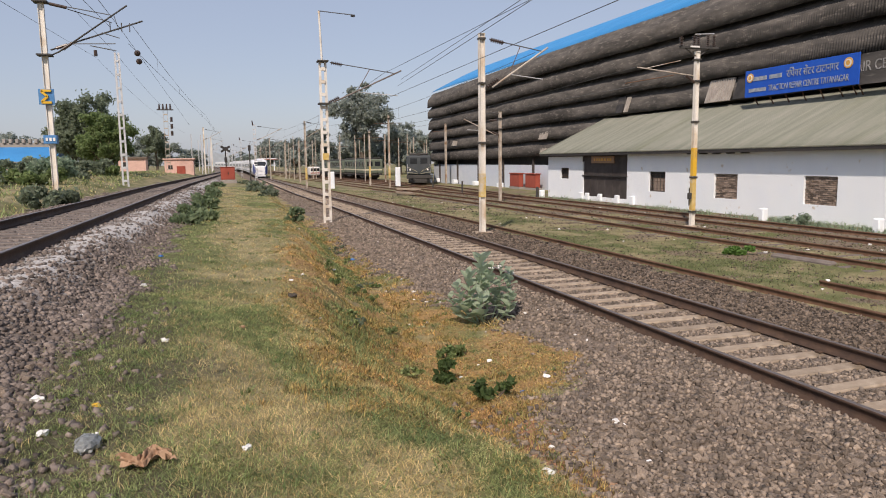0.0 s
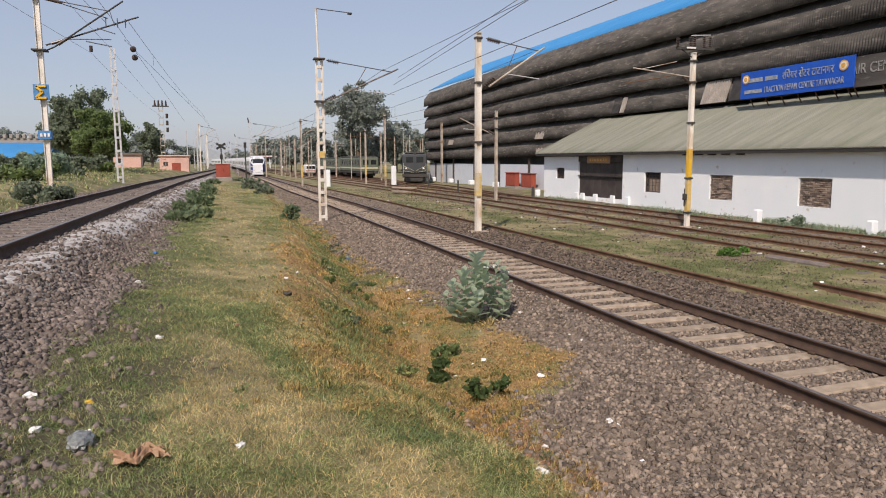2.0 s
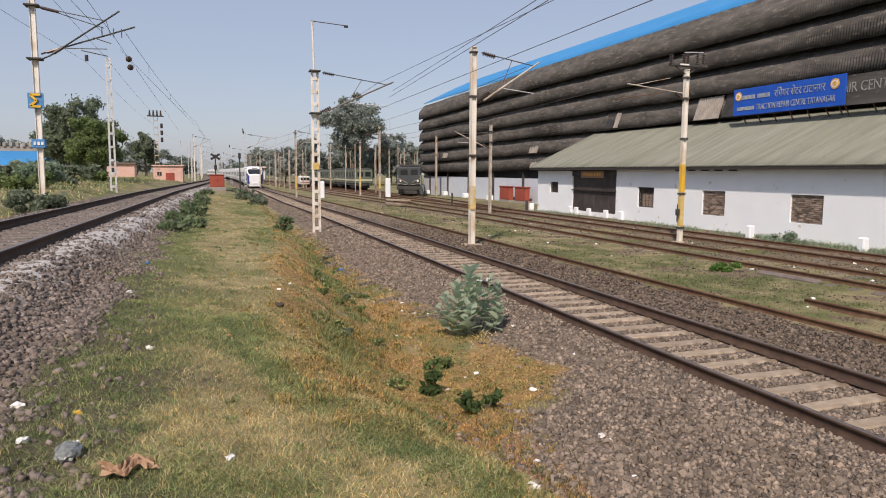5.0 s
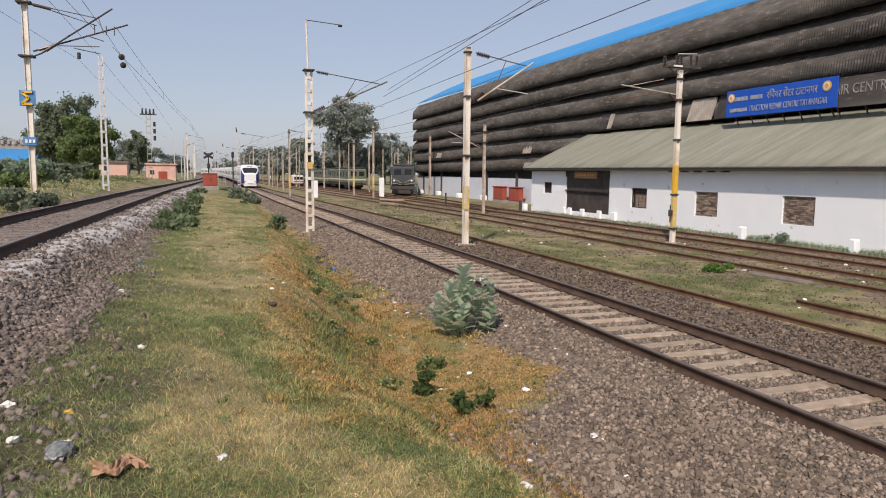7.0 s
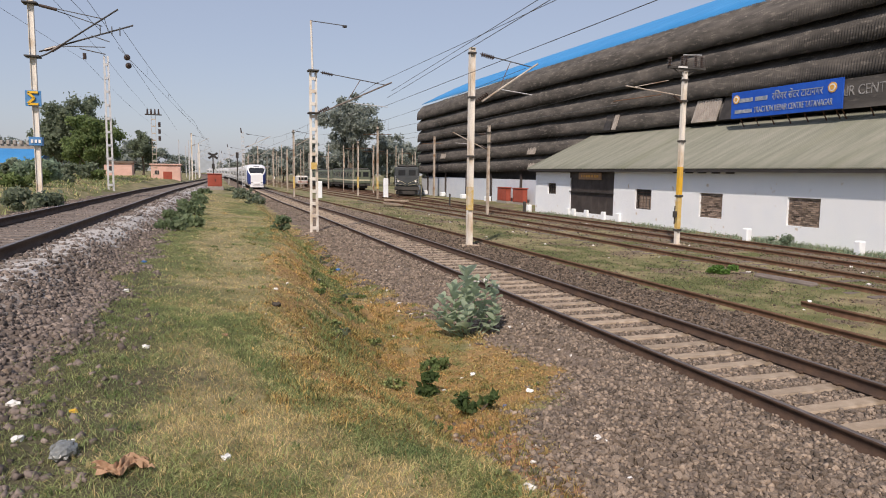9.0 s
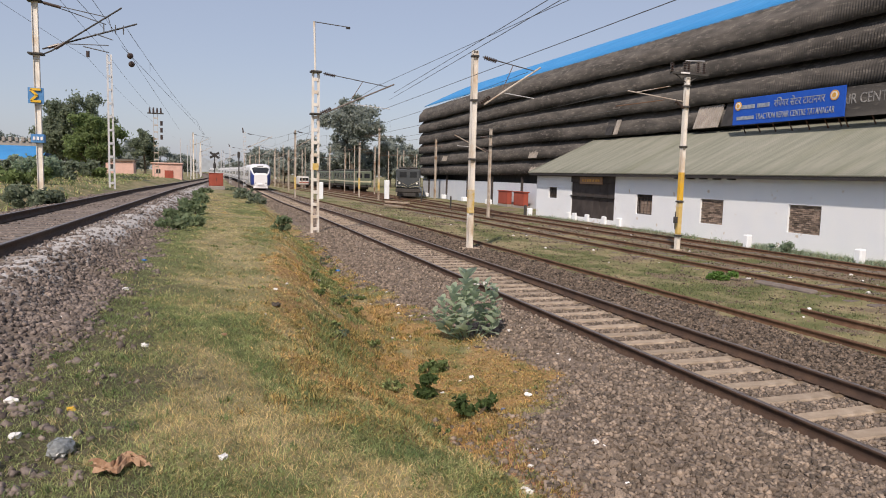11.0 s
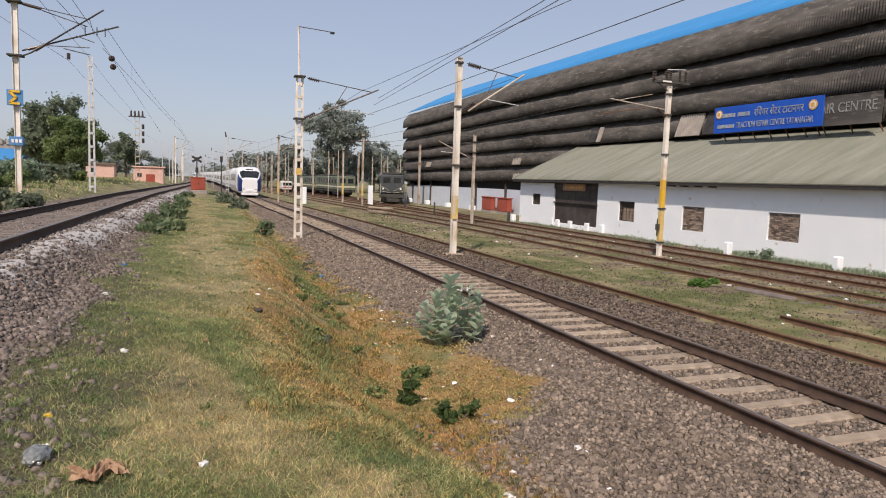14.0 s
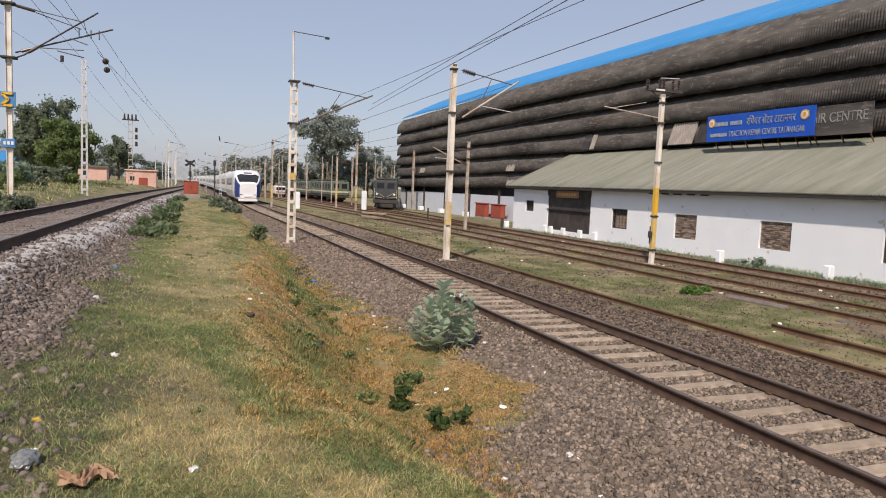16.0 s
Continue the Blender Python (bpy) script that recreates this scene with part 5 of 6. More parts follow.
tree(-12.0, 79, 1.5, 8.3, 3.6, 1.6, "leaf_dark", 101, 60, 340, 0.18, "tall dark green broad-leaved tree behind the line")
tree(-14.6, 82, 1.5, 7.6, 2.6, 1.2, "leaf_dark", 103, 45, 300, 0.18, "dark green tree with a ragged crown")
tree(-9.6, 70, 1.4, 5.9, 2.5, 0.8, "leaf_mid", 105, 60, 360, 0.15, "bright green drooping tree beside the line")
tree(-11.8, 150, 1.1, 9.6, 2.9, 2.0, "leaf_dark", 107, 40, 300, 0.24, "solitary dark round-crowned tree")
# from here on the crowns carry haze in their leaf colour
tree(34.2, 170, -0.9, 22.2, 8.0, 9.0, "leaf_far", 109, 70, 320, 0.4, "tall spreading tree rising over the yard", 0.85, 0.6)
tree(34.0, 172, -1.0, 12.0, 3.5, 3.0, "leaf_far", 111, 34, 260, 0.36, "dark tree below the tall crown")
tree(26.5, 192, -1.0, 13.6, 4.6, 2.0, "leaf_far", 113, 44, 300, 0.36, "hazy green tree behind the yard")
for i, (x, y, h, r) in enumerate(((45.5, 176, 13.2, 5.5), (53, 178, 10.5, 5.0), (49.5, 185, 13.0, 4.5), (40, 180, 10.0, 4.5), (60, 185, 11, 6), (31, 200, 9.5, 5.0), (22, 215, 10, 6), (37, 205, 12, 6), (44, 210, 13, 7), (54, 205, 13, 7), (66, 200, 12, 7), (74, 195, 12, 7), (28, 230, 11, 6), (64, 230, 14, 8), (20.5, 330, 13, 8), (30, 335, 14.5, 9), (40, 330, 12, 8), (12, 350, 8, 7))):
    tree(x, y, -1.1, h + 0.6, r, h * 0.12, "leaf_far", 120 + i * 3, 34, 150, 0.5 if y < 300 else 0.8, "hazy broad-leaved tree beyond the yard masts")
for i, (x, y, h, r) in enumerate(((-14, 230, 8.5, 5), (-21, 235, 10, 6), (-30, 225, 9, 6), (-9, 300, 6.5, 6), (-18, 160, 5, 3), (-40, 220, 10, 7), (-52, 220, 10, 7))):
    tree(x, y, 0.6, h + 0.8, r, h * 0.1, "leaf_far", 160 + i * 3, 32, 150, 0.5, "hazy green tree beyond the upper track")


def shrub(x, y, z, w, h, m, seed, label, size=0.07, per=180, clumps=9):
    g = np.random.default_rng(seed)
    t = empty("shrub", pose(x, y, z), label, "shrub")
    cs = [(g.uniform(-w, w) * 0.95, g.uniform(-w, w) * 0.6, h * g.uniform(0.15, 0.8)) for _ in range(clumps)]
    rs = [min(w, h) * g.uniform(0.2, 0.42) for _ in cs]
    bm = B()
    for c in cs:
        rod(bm, (c[0] * 0.2, c[1] * 0.2, -0.05), c, 0.012, 0.004, 5)
    part("stem", bm, "bark", t)
    V, F = leaves(cs, rs, per, size, seed + 1, 0.2, 1.9)
    V[:, 2] = np.maximum(V[:, 2], 0.01)
    raw("foliage", V, F, m, t)
    return t


M["leaf_weed"] = leaf_mat("leaf_weed", (0.17, 0.23, 0.12), (0.27, 0.33, 0.19), 0.2)


def gshrub(x, y, *a, **k):
    return shrub(x, y, gz(x, y), *a, **k)


gshrub(-5.35, 25.5, 0.75, 0.75, "leaf_dark", 201, "dark bushy shrub beside the upper ballast", 0.09, 260, 14)
for i, (x, y, w, h) in enumerate(((-0.9, 18.9, 0.42, 0.26), (-0.5, 20.5, 0.4, 0.34), (-0.85, 23.0, 0.45, 0.36), (-0.45, 25.5, 0.4, 0.38), (-0.7, 29, 0.4, 0.32), (-0.3, 33, 0.4, 0.35), (-0.5, 40, 0.4, 0.35), (-0.1, 47, 0.5, 0.35), (2.3, 36, 0.5, 0.35), (1.9, 41, 0.5, 0.42), (2.7, 44, 0.5, 0.45), (2.2, 52, 0.6, 0.45), (3.0, 58, 0.6, 0.5), (1.7, 60, 0.5, 0.3))):
    gshrub(x, y, w * 0.85, h * 1.0, "leaf_weed" if x < 1 else "leaf_dark", 210 + 3 * i, "low grey-green weeds growing on the bank", 0.11, 17, 14)
gshrub(2.1, 21.2, 0.28, 0.55, "leaf_weed", 260, "small leafy green plant on the ditch bank", 0.09, 60, 7)
gshrub(2.75, 8.5, 0.24, 0.32, "leaf_ditch", 263, "small dark green plant in the ditch", 0.055, 34, 9)
gshrub(3.0, 7.5, 0.32, 0.24, "leaf_ditch", 266, "small green plant in the ditch", 0.045, 46, 11)
gshrub(3.15, 9.6, 0.22, 0.2, "leaf_mid", 268, "small green plant in the ditch", 0.04, 60, 9)
gshrub(13.9, 15.9, 0.36, 0.26, "leaf_bright", 269, "low bright green bush between sidings", 0.06, 90, 16)
gshrub(21.3, 21.2, 0.6, 0.5, "leaf_grey", 272, "scrubby grey-green weeds at the wall foot", 0.05, 120, 9)
for i in range(30):
    _r = random.Random(4000 + i)
    y = _r.uniform(6.2, 24)
    x = float(bank_edge(y)) + _r.uniform(0.9, 2.3)
    if x < float(ballast_edge(y)) - 0.1:
        gshrub(x, y, _r.uniform(0.08, 0.2), _r.uniform(0.07, 0.16), ("leaf_mid", "grass", "leaf_dark")[i % 3], 4100 + 3 * i, "low leafy weed growing in the ditch", 0.035, 26, 8)
for i in range(16):
    x = -8 - 1.9 * (i % 5) - random.uniform(0, 1)
    y = 38 + 5.5 * (i // 3) + random.uniform(-2, 2)
    gshrub(x, y, random.uniform(0.9, 1.6), random.uniform(0.8, 1.7), ("leaf_mid", "leaf_dark", "leaf_grey")[i % 3], 300 + 3 * i, "scrub growing beyond the upper track", 0.13, 240, 12)


# ---- the grey-leaved plant ----
def leaf_mesh(name, l, w):
    v, f = [], []
    n = 5
    for i in range(n + 1):
        u = i / n
        ww = w * math.sin(math.pi * min(0.06 + u * 0.92, 1)) ** 0.6 / 2
        b = -0.28 * l * u * u
        v += [(-ww, l * u, b + 0.25 * ww), (0, l * u, b), (ww, l * u, b + 0.25 * ww)]
    for i in range(n):
        a = i * 3
        f += [(a, a + 1, a + 4, a + 3), (a + 1, a + 2, a + 5, a + 4)]
    me = bpy.data.meshes.new(name)
    me.from_pydata(v, [], f)
    me.materials.append(M["leaf_plant"])
    return me


M["leaf_plant"] = leaf_mat("leaf_plant", (0.39, 0.48, 0.345), (0.55, 0.62, 0.48), 0.0)
M["flower"] = mat("flower", (0.62, 0.6, 0.58), (0.7, 0.68, 0.68), 20, 0.8, 0, 50)


def milkweed():
    x, y = 4.22, 11.0
    z = gz(x, y) - 0.02
    t = empty("milkweed_plant", pose(x, y, z) @ Matrix.Scale(1.1, 4), "leafy grey-green milkweed plant growing on the ballast edge", "plant")
    meshes = [leaf_mesh("leaf", 0.19, 0.15), leaf_mesh("leaf", 0.22, 0.165), leaf_mesh("leaf", 0.14, 0.10)]
    g = random.Random(5)
    stems = [((-0.02, 0), (-0.02, 0.0), 1.04), ((-0.05, 0.02), (-0.22, 0.02), 0.78), ((-0.08, -0.03), (-0.42, -0.06), 0.64), ((-0.06, -0.05), (-0.5, 0.1), 0.42), ((0.03, 0), (0.12, -0.05), 0.86),
             ((0.16, 0.02), (0.34, 0.02), 0.86), ((0.18, 0.0), (0.5, 0.04), 0.75), ((0.18, -0.05), (0.44, -0.2), 0.48), ((0.0, -0.06), (-0.14, -0.32), 0.52), ((0.02, 0.08), (0.08, 0.32), 0.72)]
    for a, b, h in stems:
        p0, p1 = Vector((a[0], a[1], 0)), Vector((b[0], b[1], h))
        mid = p0.lerp(p1, 0.5) + Vector(((b[0] - a[0]) * 0.25, (b[1] - a[1]) * 0.25, -0.06))
        bm = B()
        rod(bm, p0, mid, 0.014, 0.011, 6)
        rod(bm, mid, p1, 0.011, 0.006, 6)
        part("stem", bm, "leaf_plant", t)
        n = int(h * 9) + 1
        for i in range(n):
            u = 0.34 + 0.66 * i / (n - 1)
            c = (p0.lerp(mid, u * 2) if u < 0.5 else mid.lerp(p1, u * 2 - 1))
            turn = (i % 2) * 90 + 35 + g.uniform(-20, 20)
            for s in (0, 180):
                lf = new("leaf", meshes[g.randrange(2)] if u < 0.95 else meshes[2])
                lf.parent = t
                tilt = 30 + 34 * u * u + g.uniform(-16, 14)
                lf.matrix_local = Matrix.Translation(c) @ Euler((0, 0, radians(turn + s))).to_matrix().to_4x4() @ Euler((radians(tilt), radians(g.uniform(-20, 20)), 0)).to_matrix().to_4x4() @ Matrix.Scale(g.uniform(0.8, 1.15), 4)
        if h in (0.75, 0.86):
            bm = B()
            for k in range(5):
                bmesh.ops.create_icosphere(bm, subdivisions=1, radius=0.02, matrix=Matrix.Translation(p1 + Vector((g.uniform(-0.04, 0.04), g.uniform(-0.04, 0.04), g.uniform(0.0, 0.04)))))
            part("flower_head", bm, "flower", t)
    bm = B()
    for k in range(40):
        a, q = g.uniform(0, 6.28), g.uniform(0.05, 0.4)
        p = Vector((0.1 + math.cos(a) * q * 0.6, -0.25 + math.sin(a) * q * 0.4, 0.02))
        beam(bm, p, p + Vector((g.uniform(-0.12, 0.12), g.uniform(-0.12, 0.12), g.uniform(0.02, 0.1))), 0.012, 0.004)
    part("dead_litter", bm, "straw", t)


milkweed()


# ---- far wood with haze painted into its colour, closing the view ----
def far_wood():
    g = np.random.default_rng(77)
    ang = np.linspace(-math.pi, math.pi, 900)
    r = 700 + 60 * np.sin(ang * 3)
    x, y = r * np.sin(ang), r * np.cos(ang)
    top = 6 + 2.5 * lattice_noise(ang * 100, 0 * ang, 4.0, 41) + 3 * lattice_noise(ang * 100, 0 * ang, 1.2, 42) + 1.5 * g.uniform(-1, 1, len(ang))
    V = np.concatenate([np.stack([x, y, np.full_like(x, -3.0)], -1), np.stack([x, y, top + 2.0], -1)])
    n = len(ang)
    F = np.stack([np.arange(n - 1), np.arange(1, n), n + np.arange(1, n), n + np.arange(n - 1)], -1)
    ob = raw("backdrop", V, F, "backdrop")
    tagged(ob, "pale line of far woods with haze in its colour", "backdrop", kind="structure")


far_wood()


# ---- litter ----
def crumple(name, x, y, s, m, seed, label, dz=0.0, flat=0.38):
    g = random.Random(seed)
    bm = B()
    bmesh.ops.create_icosphere(bm, subdivisions=2, radius=1.0)
    for v in bm.verts:
        v.co *= g.uniform(0.55, 1.15)
        v.co.x *= s * 0.8 * g.uniform(0.8, 1.1)
        v.co.y *= s * 0.6
        v.co.z *= s * flat
    ob = part(name, bm, m)
    ob.matrix_world = pose(x, y, gz(x, y) + s * flat * 0.45 + dz, 0, 0, g.uniform(0, 360))
    return tagged(ob, label, "litter", group="litter on the ground")


LITTER = ((-0.56, 6.78, 0.060, "paper"),
          (3.62, 5.18, 0.050, "paper"),
          (2.92, 5.75, 0.055, "paper"),
          (3.13, 6.09, 0.050, "paper"),
          (3.82, 5.30, 0.035, "paper"),
          (3.37, 14.67, 0.050, "paper"),
          (3.03, 11.44, 0.040, "paper"),
          (10.69, 17.05, 0.070, "paper"),
          (3.58, 9.04, 0.075, "paper"),
          (3.92, 7.89, 0.085, "paper"),
          (3.82, 6.07, 0.070, "paper"),
          (3.86, 5.98, 0.040, "paper"),
          (6.31, 11.12, 0.050, "paper"),
          (4.98, 10.86, 0.070, "paper"),
          (3.81, 13.95, 0.070, "paper"),
          (3.77, 12.88, 0.060, "paper"),
          (3.40, 11.65, 0.060, "paper"),
          (0.96, 10.56, 0.060, "paper"),
          (0.86, 9.38, 0.110, "clod"),
          (-1.03, 9.87, 0.070, "paper"),
          (0.07, 3.89, 0.050, "paper"),
          (-1.27, 5.22, 0.070, "paper"),
          (-1.09, 4.52, 0.060, "paper"),
          (-0.88, 5.06, 0.050, "yellow"),
          (-1.41, 7.71, 0.050, "paper"),
          (3.69, 16.85, 0.060, "paper"),
          (2.08, 7.64, 0.035, "paper"),
          (6.27, 13.25, 0.050, "paper"),
          (-1.04, 12.84, 0.070, "litter_b"),
          (1.69, 3.38, 0.060, "paper"),
          (3.04, 4.85, 0.070, "leaf_dry"),
          (3.54, 19.54, 0.120, "litter_b"),
          (2.17, 14.29, 0.080, "paper"),
          (3.51, 7.74, 0.060, "litter_b"),
          (6.16, 8.81, 0.060, "litter_b"),
          (0.15, 7.34, 0.050, "leaf_dry"))
for i, (x, y, s, m) in enumerate(LITTER):
    crumple("litter", x, y, s, m, 500 + i, {"paper": "crumpled white scrap of paper lying in the grass", "litter_b": "small blue plastic scrap on the ground", "leaf_dry": "dry brown crumpled wrapper on the grass", "clod": "dark clod of earth lying in the grass", "yellow": "yellow plastic scrap on the ground"}[m])
for i in range(64):
    g = random.Random(900 + i)
    x, y = g.uniform(10.4, 21.5), g.uniform(9, 48)
    crumple("litter", x, y, g.uniform(0.04, 0.1), "paper", 940 + i, "pale litter scrap strewn among the yard tracks")
for i in range(44):
    g = random.Random(1900 + i)
    y = g.uniform(8, 30)
    x = g.uniform(float(bank_edge(y)), 5.6)
    crumple("litter", x, y, g.uniform(0.025, 0.055), "paper", 1940 + i, "small pale scrap lying by the ditch")
def torn_wrapper(x, y, w, d, seed):
    """A torn sheet folded into ridges that lie on the grass."""
    g = random.Random(seed)
    bm = B()
    nx, ny = 16, 9
    vs = []
    for i in range(nx + 1):
        row = []
        for j in range(ny + 1):
            u, v = i / nx - 0.5, j / ny - 0.5
            z = 0.025 + 0.014 * math.sin(u * 15 + v * 26) + 0.03 * noise.noise(Vector((u * 6, v * 6, seed)))
            ragged = 1 + 0.28 * noise.noise(Vector((u * 4 + 3, v * 9, seed)))
            row.append(bm.verts.new((u * w * ragged, v * d * ragged + 0.05 * math.sin(u * 9), max(0.005, z))))
        vs.append(row)
    for i in range(nx):
        for j in range(ny):
            if g.random() > 0.05:
                bm.faces.new((vs[i][j], vs[i + 1][j], vs[i + 1][j + 1], vs[i][j + 1]))
    ob = part("wrapper", bm, "leaf_dry")
    ob.matrix_world = pose(x, y, gz(x, y) + 0.012, 0, 0, 14)
    so = ob.modifiers.new("thick", "SOLIDIFY")
    so.thickness = 0.003
    return tagged(ob, "torn brown paper wrapper crumpled on the grass", "litter", group="litter on the ground")


torn_wrapper(-0.45, 3.86, 0.25, 0.15, 3)
bt = empty("plastic_bag", pose(-0.8, 4.25, gz(-0.8, 4.25)), "clear crumpled plastic bag with white rim on grass", "bag")
M["plastic"] = mat("clear_plastic", (0.13, 0.14, 0.135), (0.26, 0.27, 0.26), 25, 0.2, 0.3, 60, spec=0.6)
bm = B()
bmesh.ops.create_icosphere(bm, subdivisions=3, radius=1.0)
for v in bm.verts:
    k = 1 + 0.25 * noise.noise(v.co * 2.5)
    v.co = Vector((v.co.x * 0.07 * k, v.co.y * 0.11 * k, 0.045 + v.co.z * 0.05 * k))
part("body", bm, "plastic", bt)
bm = B()
for k in range(4):
    bmesh.ops.create_icosphere(bm, subdivisions=1, radius=0.014, matrix=Matrix.Translation((-0.03 + k * 0.02, 0.115 + 0.008 * (k % 2), 0.055)))
part("rim", bm, "paper", bt)


# ---- loose stones and grass: uncounted ----
CUBE = np.array([(-1, -1, -1), (1, -1, -1), (1, 1, -1), (-1, 1, -1), (-1, -1, 1), (1, -1, 1), (1, 1, 1), (-1, 1, 1)], float)
QUADS = np.array([(0, 3, 2, 1), (4, 5, 6, 7), (0, 1, 5, 4), (1, 2, 6, 5), (2, 3, 7, 6), (3, 0, 4, 7)])


def rand_rot(g, n):
    q = g.normal(size=(n, 4))
    q /= np.linalg.norm(q, axis=1)[:, None]
    w, x, y, z = q.T
    return np.stack([1 - 2 * (y * y + z * z), 2 * (x * y - z * w), 2 * (x * z + y * w), 2 * (x * y + z * w), 1 - 2 * (x * x + z * z), 2 * (y * z - x * w), 2 * (x * z - y * w), 2 * (y * z + x * w), 1 - 2 * (x * x + y * y)], -1).reshape(-1, 3, 3)


def stones(x, y, size, m, seed, sink=0.15):
    g = np.random.default_rng(seed)
    n = len(x)
    s = size * g.uniform(0.55, 1.35, n)
    sc = g.uniform(0.42, 1.0, (n, 1, 3)) * s[:, None, None] * 0.5
    v = (CUBE[None] + g.uniform(-0.42, 0.42, (n, 8, 3))) * sc
    v = np.einsum("nij,nkj->nki", rand_rot(g, n), v)
    v[..., 2] *= 0.92
    z = height(x, y) + s * (0.35 - sink) * g.uniform(-0.2, 1.2, n)
    v += np.stack([x, y, z], -1)[:, None, :]
    f = (QUADS[None] + (np.arange(n) * 8)[:, None, None]).reshape(-1, 4)
    ob = raw("ballast", v.reshape(-1, 3), f, m)
    return tagged(ob, "loose angular grey-brown ballast stones beside the rails", "ballast", kind="stuff")


def scatter(n, x0, x1, y0, y1, seed):
    """Points spread thinner with distance."""
    g = np.random.default_rng(seed)
    y = y0 * (y1 / y0) ** g.uniform(0, 1, n)
    return g.uniform(x0, x1, n), y, g


def spread_stones(n, x0, x1, y0, y1, seed, keep, size=0.047):
    x, y, g = scatter(n, x0, x1, y0, y1, seed)
    k = keep(x, y) > g.uniform(0.1, 0.95, n)
    x, y = x[k], y[k]
    return x, y, size * np.interp(y, [3, 10, 30, 90], [1.0, 1.15, 1.7, 2.6])


def off_sleeper(x, y):
    """Fewer stones on top of the sleepers of the lower track."""
    ph = np.abs(((y + 3.0) / 0.6 + 0.5) % 1.0 - 0.5) * 0.6
    return np.where((np.abs(x - RIGHT_X) < 0.8) & (ph < 0.14), 0.0, 1.0) * np.where(np.abs(np.abs(x - RIGHT_X) - GAUGE) < 0.09, 0.0, 1.0)


def off_left(x, y):
    d = np.abs(x - left_x(y))
    ph = np.abs(((y + 3.0) / 0.6 + 0.5) % 1.0 - 0.5) * 0.6
    return np.where((d < 1.4) & (ph < 0.12), 0.2, 1.0) * np.where(np.abs(d - GAUGE) < 0.09, 0.0, 1.0)


sx, sy, ss = spread_stones(88000, 1.2, 10.0, 2.3, 34, 61, lambda x, y: ballast_mask(x, y) * off_sleeper(x, y), 0.043)
_k = sx < 7.9 + 0.5 * lattice_noise(sx, sy, 0.7, 63)
stones(sx[_k], sy[_k], ss[_k], "stone", 62)
stones(sx[~_k], sy[~_k], ss[~_k], "stone_brown", 162)
sx, sy, ss = spread_stones(9000, 4.6, 10.0, 32, 90, 67, lambda x, y: ballast_mask(x, y) * off_sleeper(x, y))
stones(sx, sy, ss * 0.9, "stone", 68, 0.3)
sx, sy, ss = spread_stones(42000, -5.6, -0.6, 3.0, 40, 63, lambda x, y: ballast_mask(x, y) * off_left(x, y) * (1 - 0.9 * lime_mask(x, y)), 0.041)
stones(sx, sy, ss, "stone_dark", 64, 0.3)
sx, sy, ss = spread_stones(7000, -3.4, -0.8, 3.6, 13, 263, lambda x, y: ballast_mask(x, y) * off_left(x, y) * (1 - 0.97 * lime_mask(x, y)), 0.044)
stones(sx, sy, ss, "stone_dark", 264, 0.2)
sx, sy, ss = spread_stones(7000, -5.6, -0.6, 6.0, 60, 65, lambda x, y: ballast_mask(x, y) * lime_mask(x, y) * 1.6, 0.036)
stones(sx, sy, ss, "stone_l", 66, 0.32)
sx, sy, ss = spread_stones(15000, 10.0, 22.6, 8, 60, 169, lambda x, y: 0.25 + 0.6 * yard_mask(x, y), 0.04)
stones(sx, sy, ss, "stone_brown", 170, 0.3)
# stray stones sunk in the trodden earth and the red earth
sx, sy, ss = spread_stones(420, -1.7, -0.5, 3.0, 12, 165, lambda x, y: 0.8 * bare_mask(x, y), 0.055)
stones(sx, sy, ss, "stone_dark", 166, 0.4)
sx, sy, ss = spread_stones(1500, 1.9, 3.6, 4.0, 8, 167, lambda x, y: 0.9 * rust_mask(x, y), 0.06)
stones(sx, sy, ss, "stone", 168, 0.3)


def near_stones():
    """The stones closest to the eye, each one an object."""
    g = random.Random(31)
    ms = []
    for i in range(6):
        bm = B()
        bmesh.ops.create_cube(bm, size=1.0)
        for v in bm.verts:
            v.co += Vector((g.uniform(-0.26, 0.26), g.uniform(-0.26, 0.26), g.uniform(-0.26, 0.26)))
        bmesh.ops.bevel(bm, geom=list(bm.edges), offset=0.06, segments=1, affect="EDGES")
        me = bpy.data.meshes.new("stone")
        bm.to_mesh(me)
        bm.free()
        me.materials.append(M["stone"])
        ms.append(me)
    n = 0
    while n < 280:
        y = g.uniform(3.4, 6.0)
        x = g.uniform(2.4, 5.2) if n % 4 else g.uniform(-2.0, -0.9)
        if float(ballast_mask(np.array([x]), np.array([y]))[0]) < g.uniform(0.35, 0.8):
            continue
        s = g.uniform(0.05, 0.085) * (1 if n % 4 else 0.95)
        o = new("stone", ms[g.randrange(6)])
        o.parent = ground
        o.matrix_local = pose(x, y, gz(x, y) + s * 0.2, g.uniform(0, 360), g.uniform(0, 360), g.uniform(0, 360)) @ Matrix.Diagonal((s, s * g.uniform(0.7, 1.1), s * g.uniform(0.5, 0.8), 1))
        n += 1


near_stones()


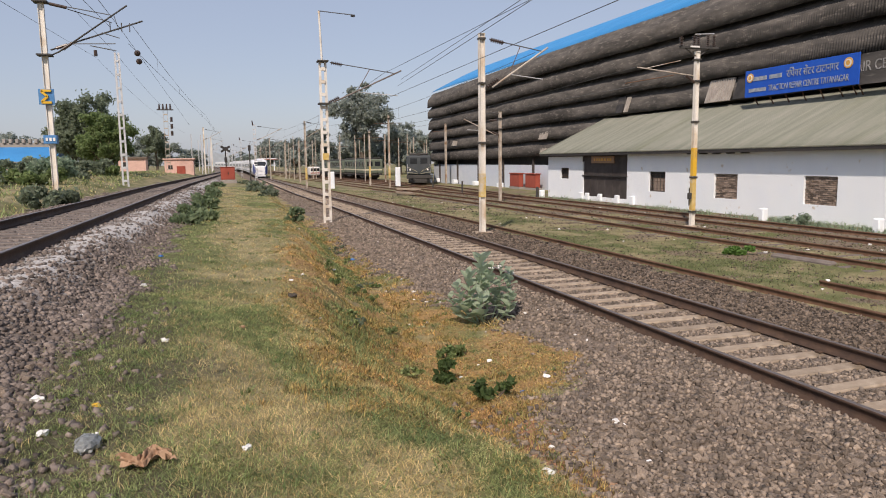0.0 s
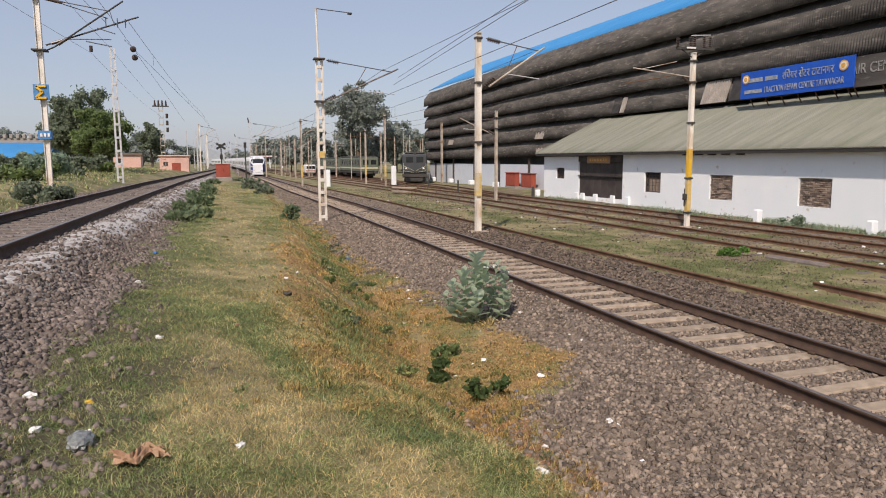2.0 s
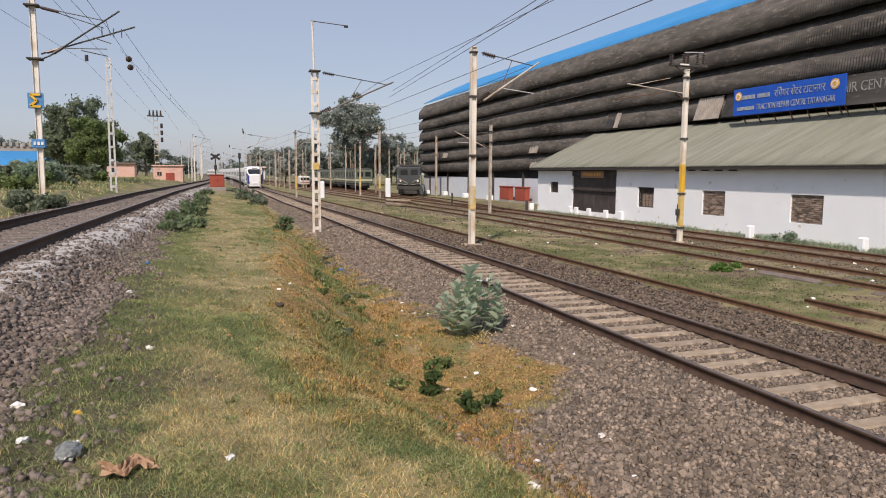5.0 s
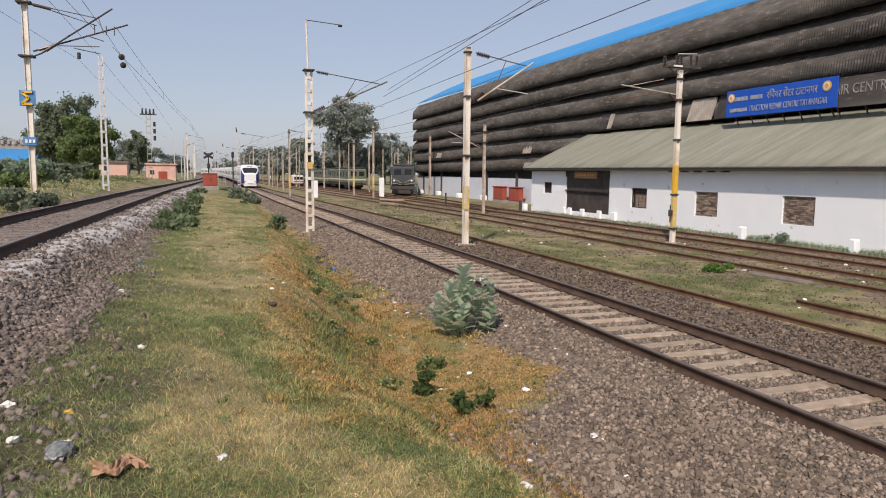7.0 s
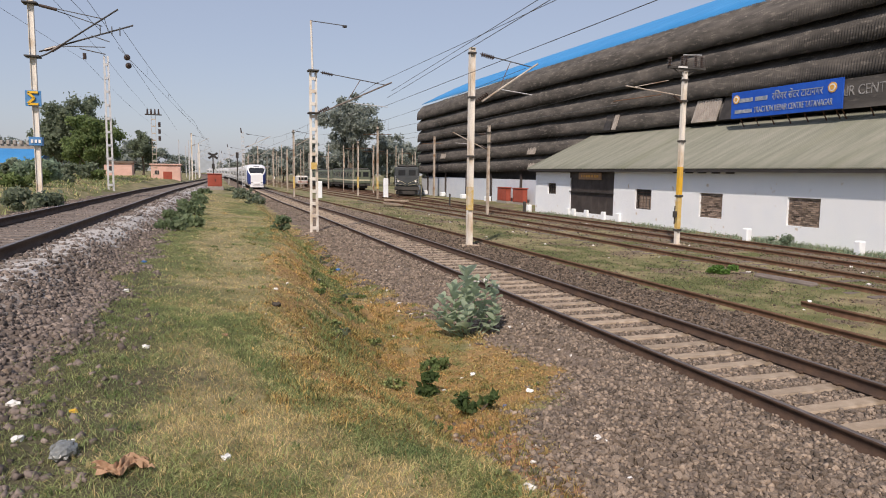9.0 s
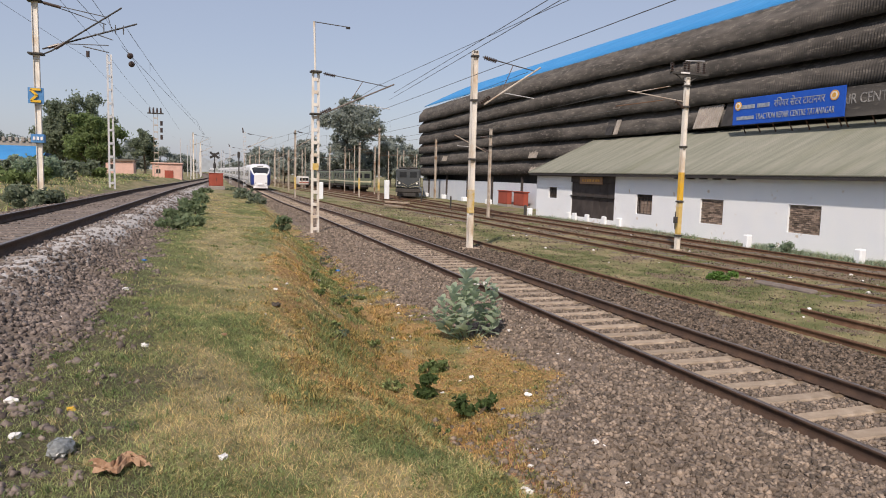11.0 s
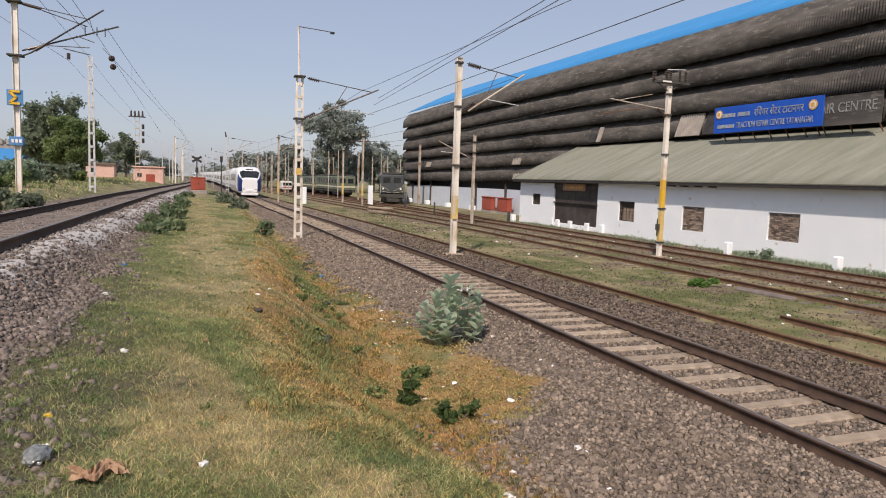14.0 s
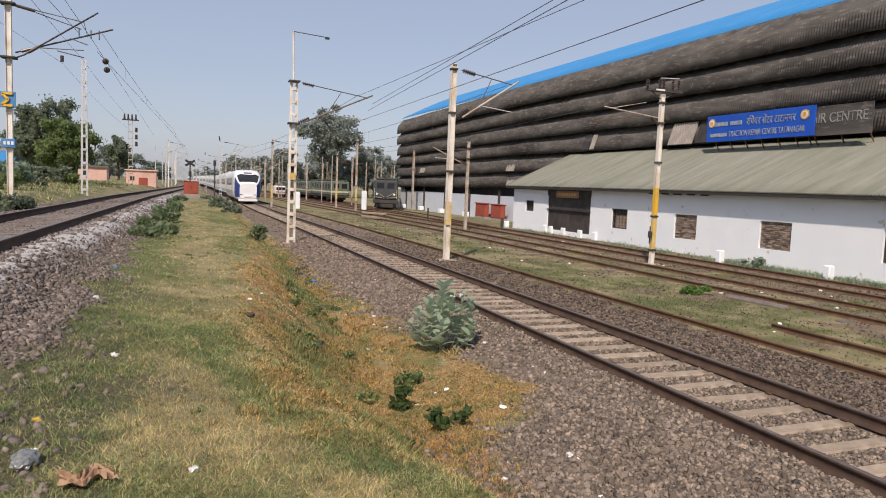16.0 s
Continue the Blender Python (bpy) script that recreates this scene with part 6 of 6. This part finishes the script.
def grass(name, x, y, m, hgt, wid, seed, label, lean=1.5):
    """One bent blade a point, two triangles each."""
    g = np.random.default_rng(seed)
    n = len(x)
    z = height(x, y) - 0.004
    h = hgt * g.uniform(0.5, 1.35, n)
    a = g.uniform(0, 2 * math.pi, n)
    l = lean * g.uniform(0.2, 1.3, n) * h
    w = wid * g.uniform(0.7, 1.3, n) * 0.5
    b = a + g.normal(0, 0.5, n) + math.pi / 2
    base = np.stack([x, y, z], -1)
    side = np.stack([np.cos(b) * w, np.sin(b) * w, 0 * w], -1)
    mid = base + np.stack([np.cos(a) * l * 0.35, np.sin(a) * l * 0.35, h * 0.6], -1)
    tip = base + np.stack([np.cos(a) * l, np.sin(a) * l, h], -1)
    v = np.stack([base - side, base + side, mid + side * 0.8, mid - side * 0.8, tip], 1)
    o = np.arange(n)[:, None] * 5
    f = np.concatenate([o + np.array([[0, 1, 2]]), o + np.array([[0, 2, 3]]), o + np.array([[3, 2, 4]])])
    ob = raw(name, v.reshape(-1, 3), f, m)
    return tagged(ob, label, "grass", kind="stuff")


def spread_grass(n, x0, x1, y0, y1, seed, keep):
    x, y, g = scatter(n, x0, x1, y0, y1, seed)
    k = keep(x, y) > g.uniform(0, 1, n)
    return x[k], y[k]


def bank(x, y):
    return (1 - ballast_mask(x, y)) ** 1.3


for m, hgt, wid, n, seed, keep, label in (
        ("grass", 0.028, 0.0046, 340000, 71, lambda x, y: bank(x, y) * (0.16 + 0.84 * lawn_mask(x, y)) * (1 - 0.55 * dry_mask(x, y)) * (1 - 0.35 * bare_mask(x, y)) * (1 - 0.8 * rust_mask(x, y)), "short green grass on the bank"),
        ("straw", 0.028, 0.0038, 220000, 72, lambda x, y: bank(x, y) * (0.95 - 0.8 * lawn_mask(x, y)) * (1 - 0.55 * dry_mask(x, y)) * (1 - 0.85 * bare_mask(x, y)) * (1 - 0.8 * rust_mask(x, y)), "dry straw-coloured grass on the bank"),
        ("weed", 0.019, 0.013, 170000, 73, lambda x, y: bank(x, y) * dry_mask(x, y) * (1 - 0.6 * rust_mask(x, y)), "low orange-brown weeds in the ditch")):
    gx, gy = spread_grass(n, -2.6, 4.9, 2.2, 48, seed, keep)
    hx, hy = spread_grass(n // 2, -2.2, 4.5, 2.4, 9.5, seed + 200, keep)
    gx, gy = np.concatenate([gx, hx]), np.concatenate([gy, hy])
    k = np.interp(gy, [3, 8, 20, 48], [1.0, 1.25, 2.0, 3.4])
    grass("grass", gx, gy, m, hgt * np.interp(gy, [3, 48], [1, 1.25]), wid * k, seed + 10, label, 2.1)
gx, gy = spread_grass(700, -1.6, 2.6, 3.0, 26, 171, lambda x, y: bank(x, y))
_g2 = np.random.default_rng(172)
gx = np.repeat(gx, 14) + _g2.normal(0, 0.022, len(gx) * 14)
gy = np.repeat(gy, 14) + _g2.normal(0, 0.022, len(gy) * 14)
grass("grass", gx, gy, "straw", 0.045, 0.003 * np.interp(gy, [3, 26], [1, 2.4]), 173, "taller dry tufts in the grass", 1.2)
gx, gy = spread_grass(260, -2.0, 4.2, 3.2, 24, 174, lambda x, y: bank(x, y))
gx = np.repeat(gx, 16) + _g2.normal(0, 0.035, len(gx) * 16)
gy = np.repeat(gy, 16) + _g2.normal(0, 0.035, len(gy) * 16)
grass("grass", gx, gy, "leaf_mid", 0.04, 0.014 * np.interp(gy, [3, 24], [0.8, 1.6]), 175, "small broad-leaved weeds in the grass", 1.6)
# green tufts that follow the ditch's bottom, and rust-brown ones on its sides
for m, n, seed, off, wide, hgt in (("grass", 760, 271, 1.25, 0.3, 0.07), ("leaf_mid", 150, 274, 1.6, 0.3, 0.06), ("weed", 1700, 277, 1.7, 0.8, 0.06)):
    _g2 = np.random.default_rng(seed)
    gy = 4.5 * (30 / 4.5) ** _g2.uniform(0, 1, n)
    gx = np.minimum(bank_edge(gy) + off, ballast_edge(gy) - 0.6) + _g2.normal(0, wide, n)
    ok = (gx < ballast_edge(gy) + 0.2) & (lattice_noise(gx, gy, 1.2, seed) > -0.15)
    gx, gy = gx[ok], gy[ok]
    gx = np.repeat(gx, 22) + _g2.normal(0, 0.045, len(gx) * 22)
    gy = np.repeat(gy, 22) + _g2.normal(0, 0.05, len(gy) * 22)
    grass("grass", gx, gy, m, hgt, 0.008 * np.interp(gy, [4, 30], [0.9, 2.6]), seed + 2, {"grass": "green grass tufts along the ditch bottom", "leaf_mid": "broad-leaved green weeds in the ditch", "weed": "rust-brown weed tufts on the ditch sides"}[m], 1.1)
gx, gy = spread_grass(60000, 10.2, 15.0, 8, 70, 81, lambda x, y: 0.03 + 0.7 * lawn_mask(x, y) ** 2)
grass("grass", gx, gy, "grass_dull", 0.05, 0.014 * np.interp(gy, [8, 70], [0.8, 3]), 82, "patchy grass between the sidings")
gx, gy = spread_grass(20000, 10.2, 15.0, 8, 70, 181, lambda x, y: 0.5 - 0.4 * lawn_mask(x, y))
grass("grass", gx, gy, "straw_dull", 0.04, 0.012 * np.interp(gy, [8, 70], [0.8, 3]), 182, "dry grass between the sidings")
gx, gy = spread_grass(60000, 15.0, 22.7, 8, 80, 83, lambda x, y: lawn_mask(x, y) * np.where(x > 20.8, 1.0, 0.6))
grass("grass", gx, gy, "grass_dull", 0.06, 0.014 * np.interp(gy, [8, 70], [0.8, 3]), 84, "patchy grass between yard tracks and wall")
gx, gy = spread_grass(24000, -40, -5.6, 18, 140, 85, lambda x, y: 0.8 + 0 * x)
grass("grass", gx, gy, "straw", 0.09, 0.03 * np.interp(gy, [18, 140], [0.7, 3]), 86, "rough dry grass beyond the upper track")
gx, gy = spread_grass(30000, -40, -5.6, 18, 140, 87, lambda x, y: lawn_mask(x, y))
grass("grass", gx, gy, "grass", 0.2, 0.05 * np.interp(gy, [18, 140], [0.7, 3]), 88, "rough green grass beyond the upper track")
gx, gy = spread_grass(9000, 20.9, 22.85, 12, 46, 89, lambda x, y: lawn_mask(x, y))
grass("grass", gx, gy, "leaf_grey", 0.16, 0.03, 90, "rank weeds along the foot of the white wall")


# ---- what moves ----
NOSE = [(0.0, 155.0), (4.0, 137.0), (8.0, 121.0), (12.0, 105.0), (14.0, 94.5), (16.0, 85.0)]


def on_line(y):
    """A car's pose with its front end at y on the lower track."""
    x, x2 = float(lower_x(y)), float(lower_x(y + 20))
    z, z2 = float(fall(y)), float(fall(y + 20))
    return pose(x, y, z, math.degrees(math.atan2(z2 - z, 20)), 0, -math.degrees(math.atan2(x2 - x, 20)))


def motions():
    for i, car in enumerate(train):
        walk(car, [(t, on_line(y + 24.0 * i)) for t, y in NOSE])


motions()
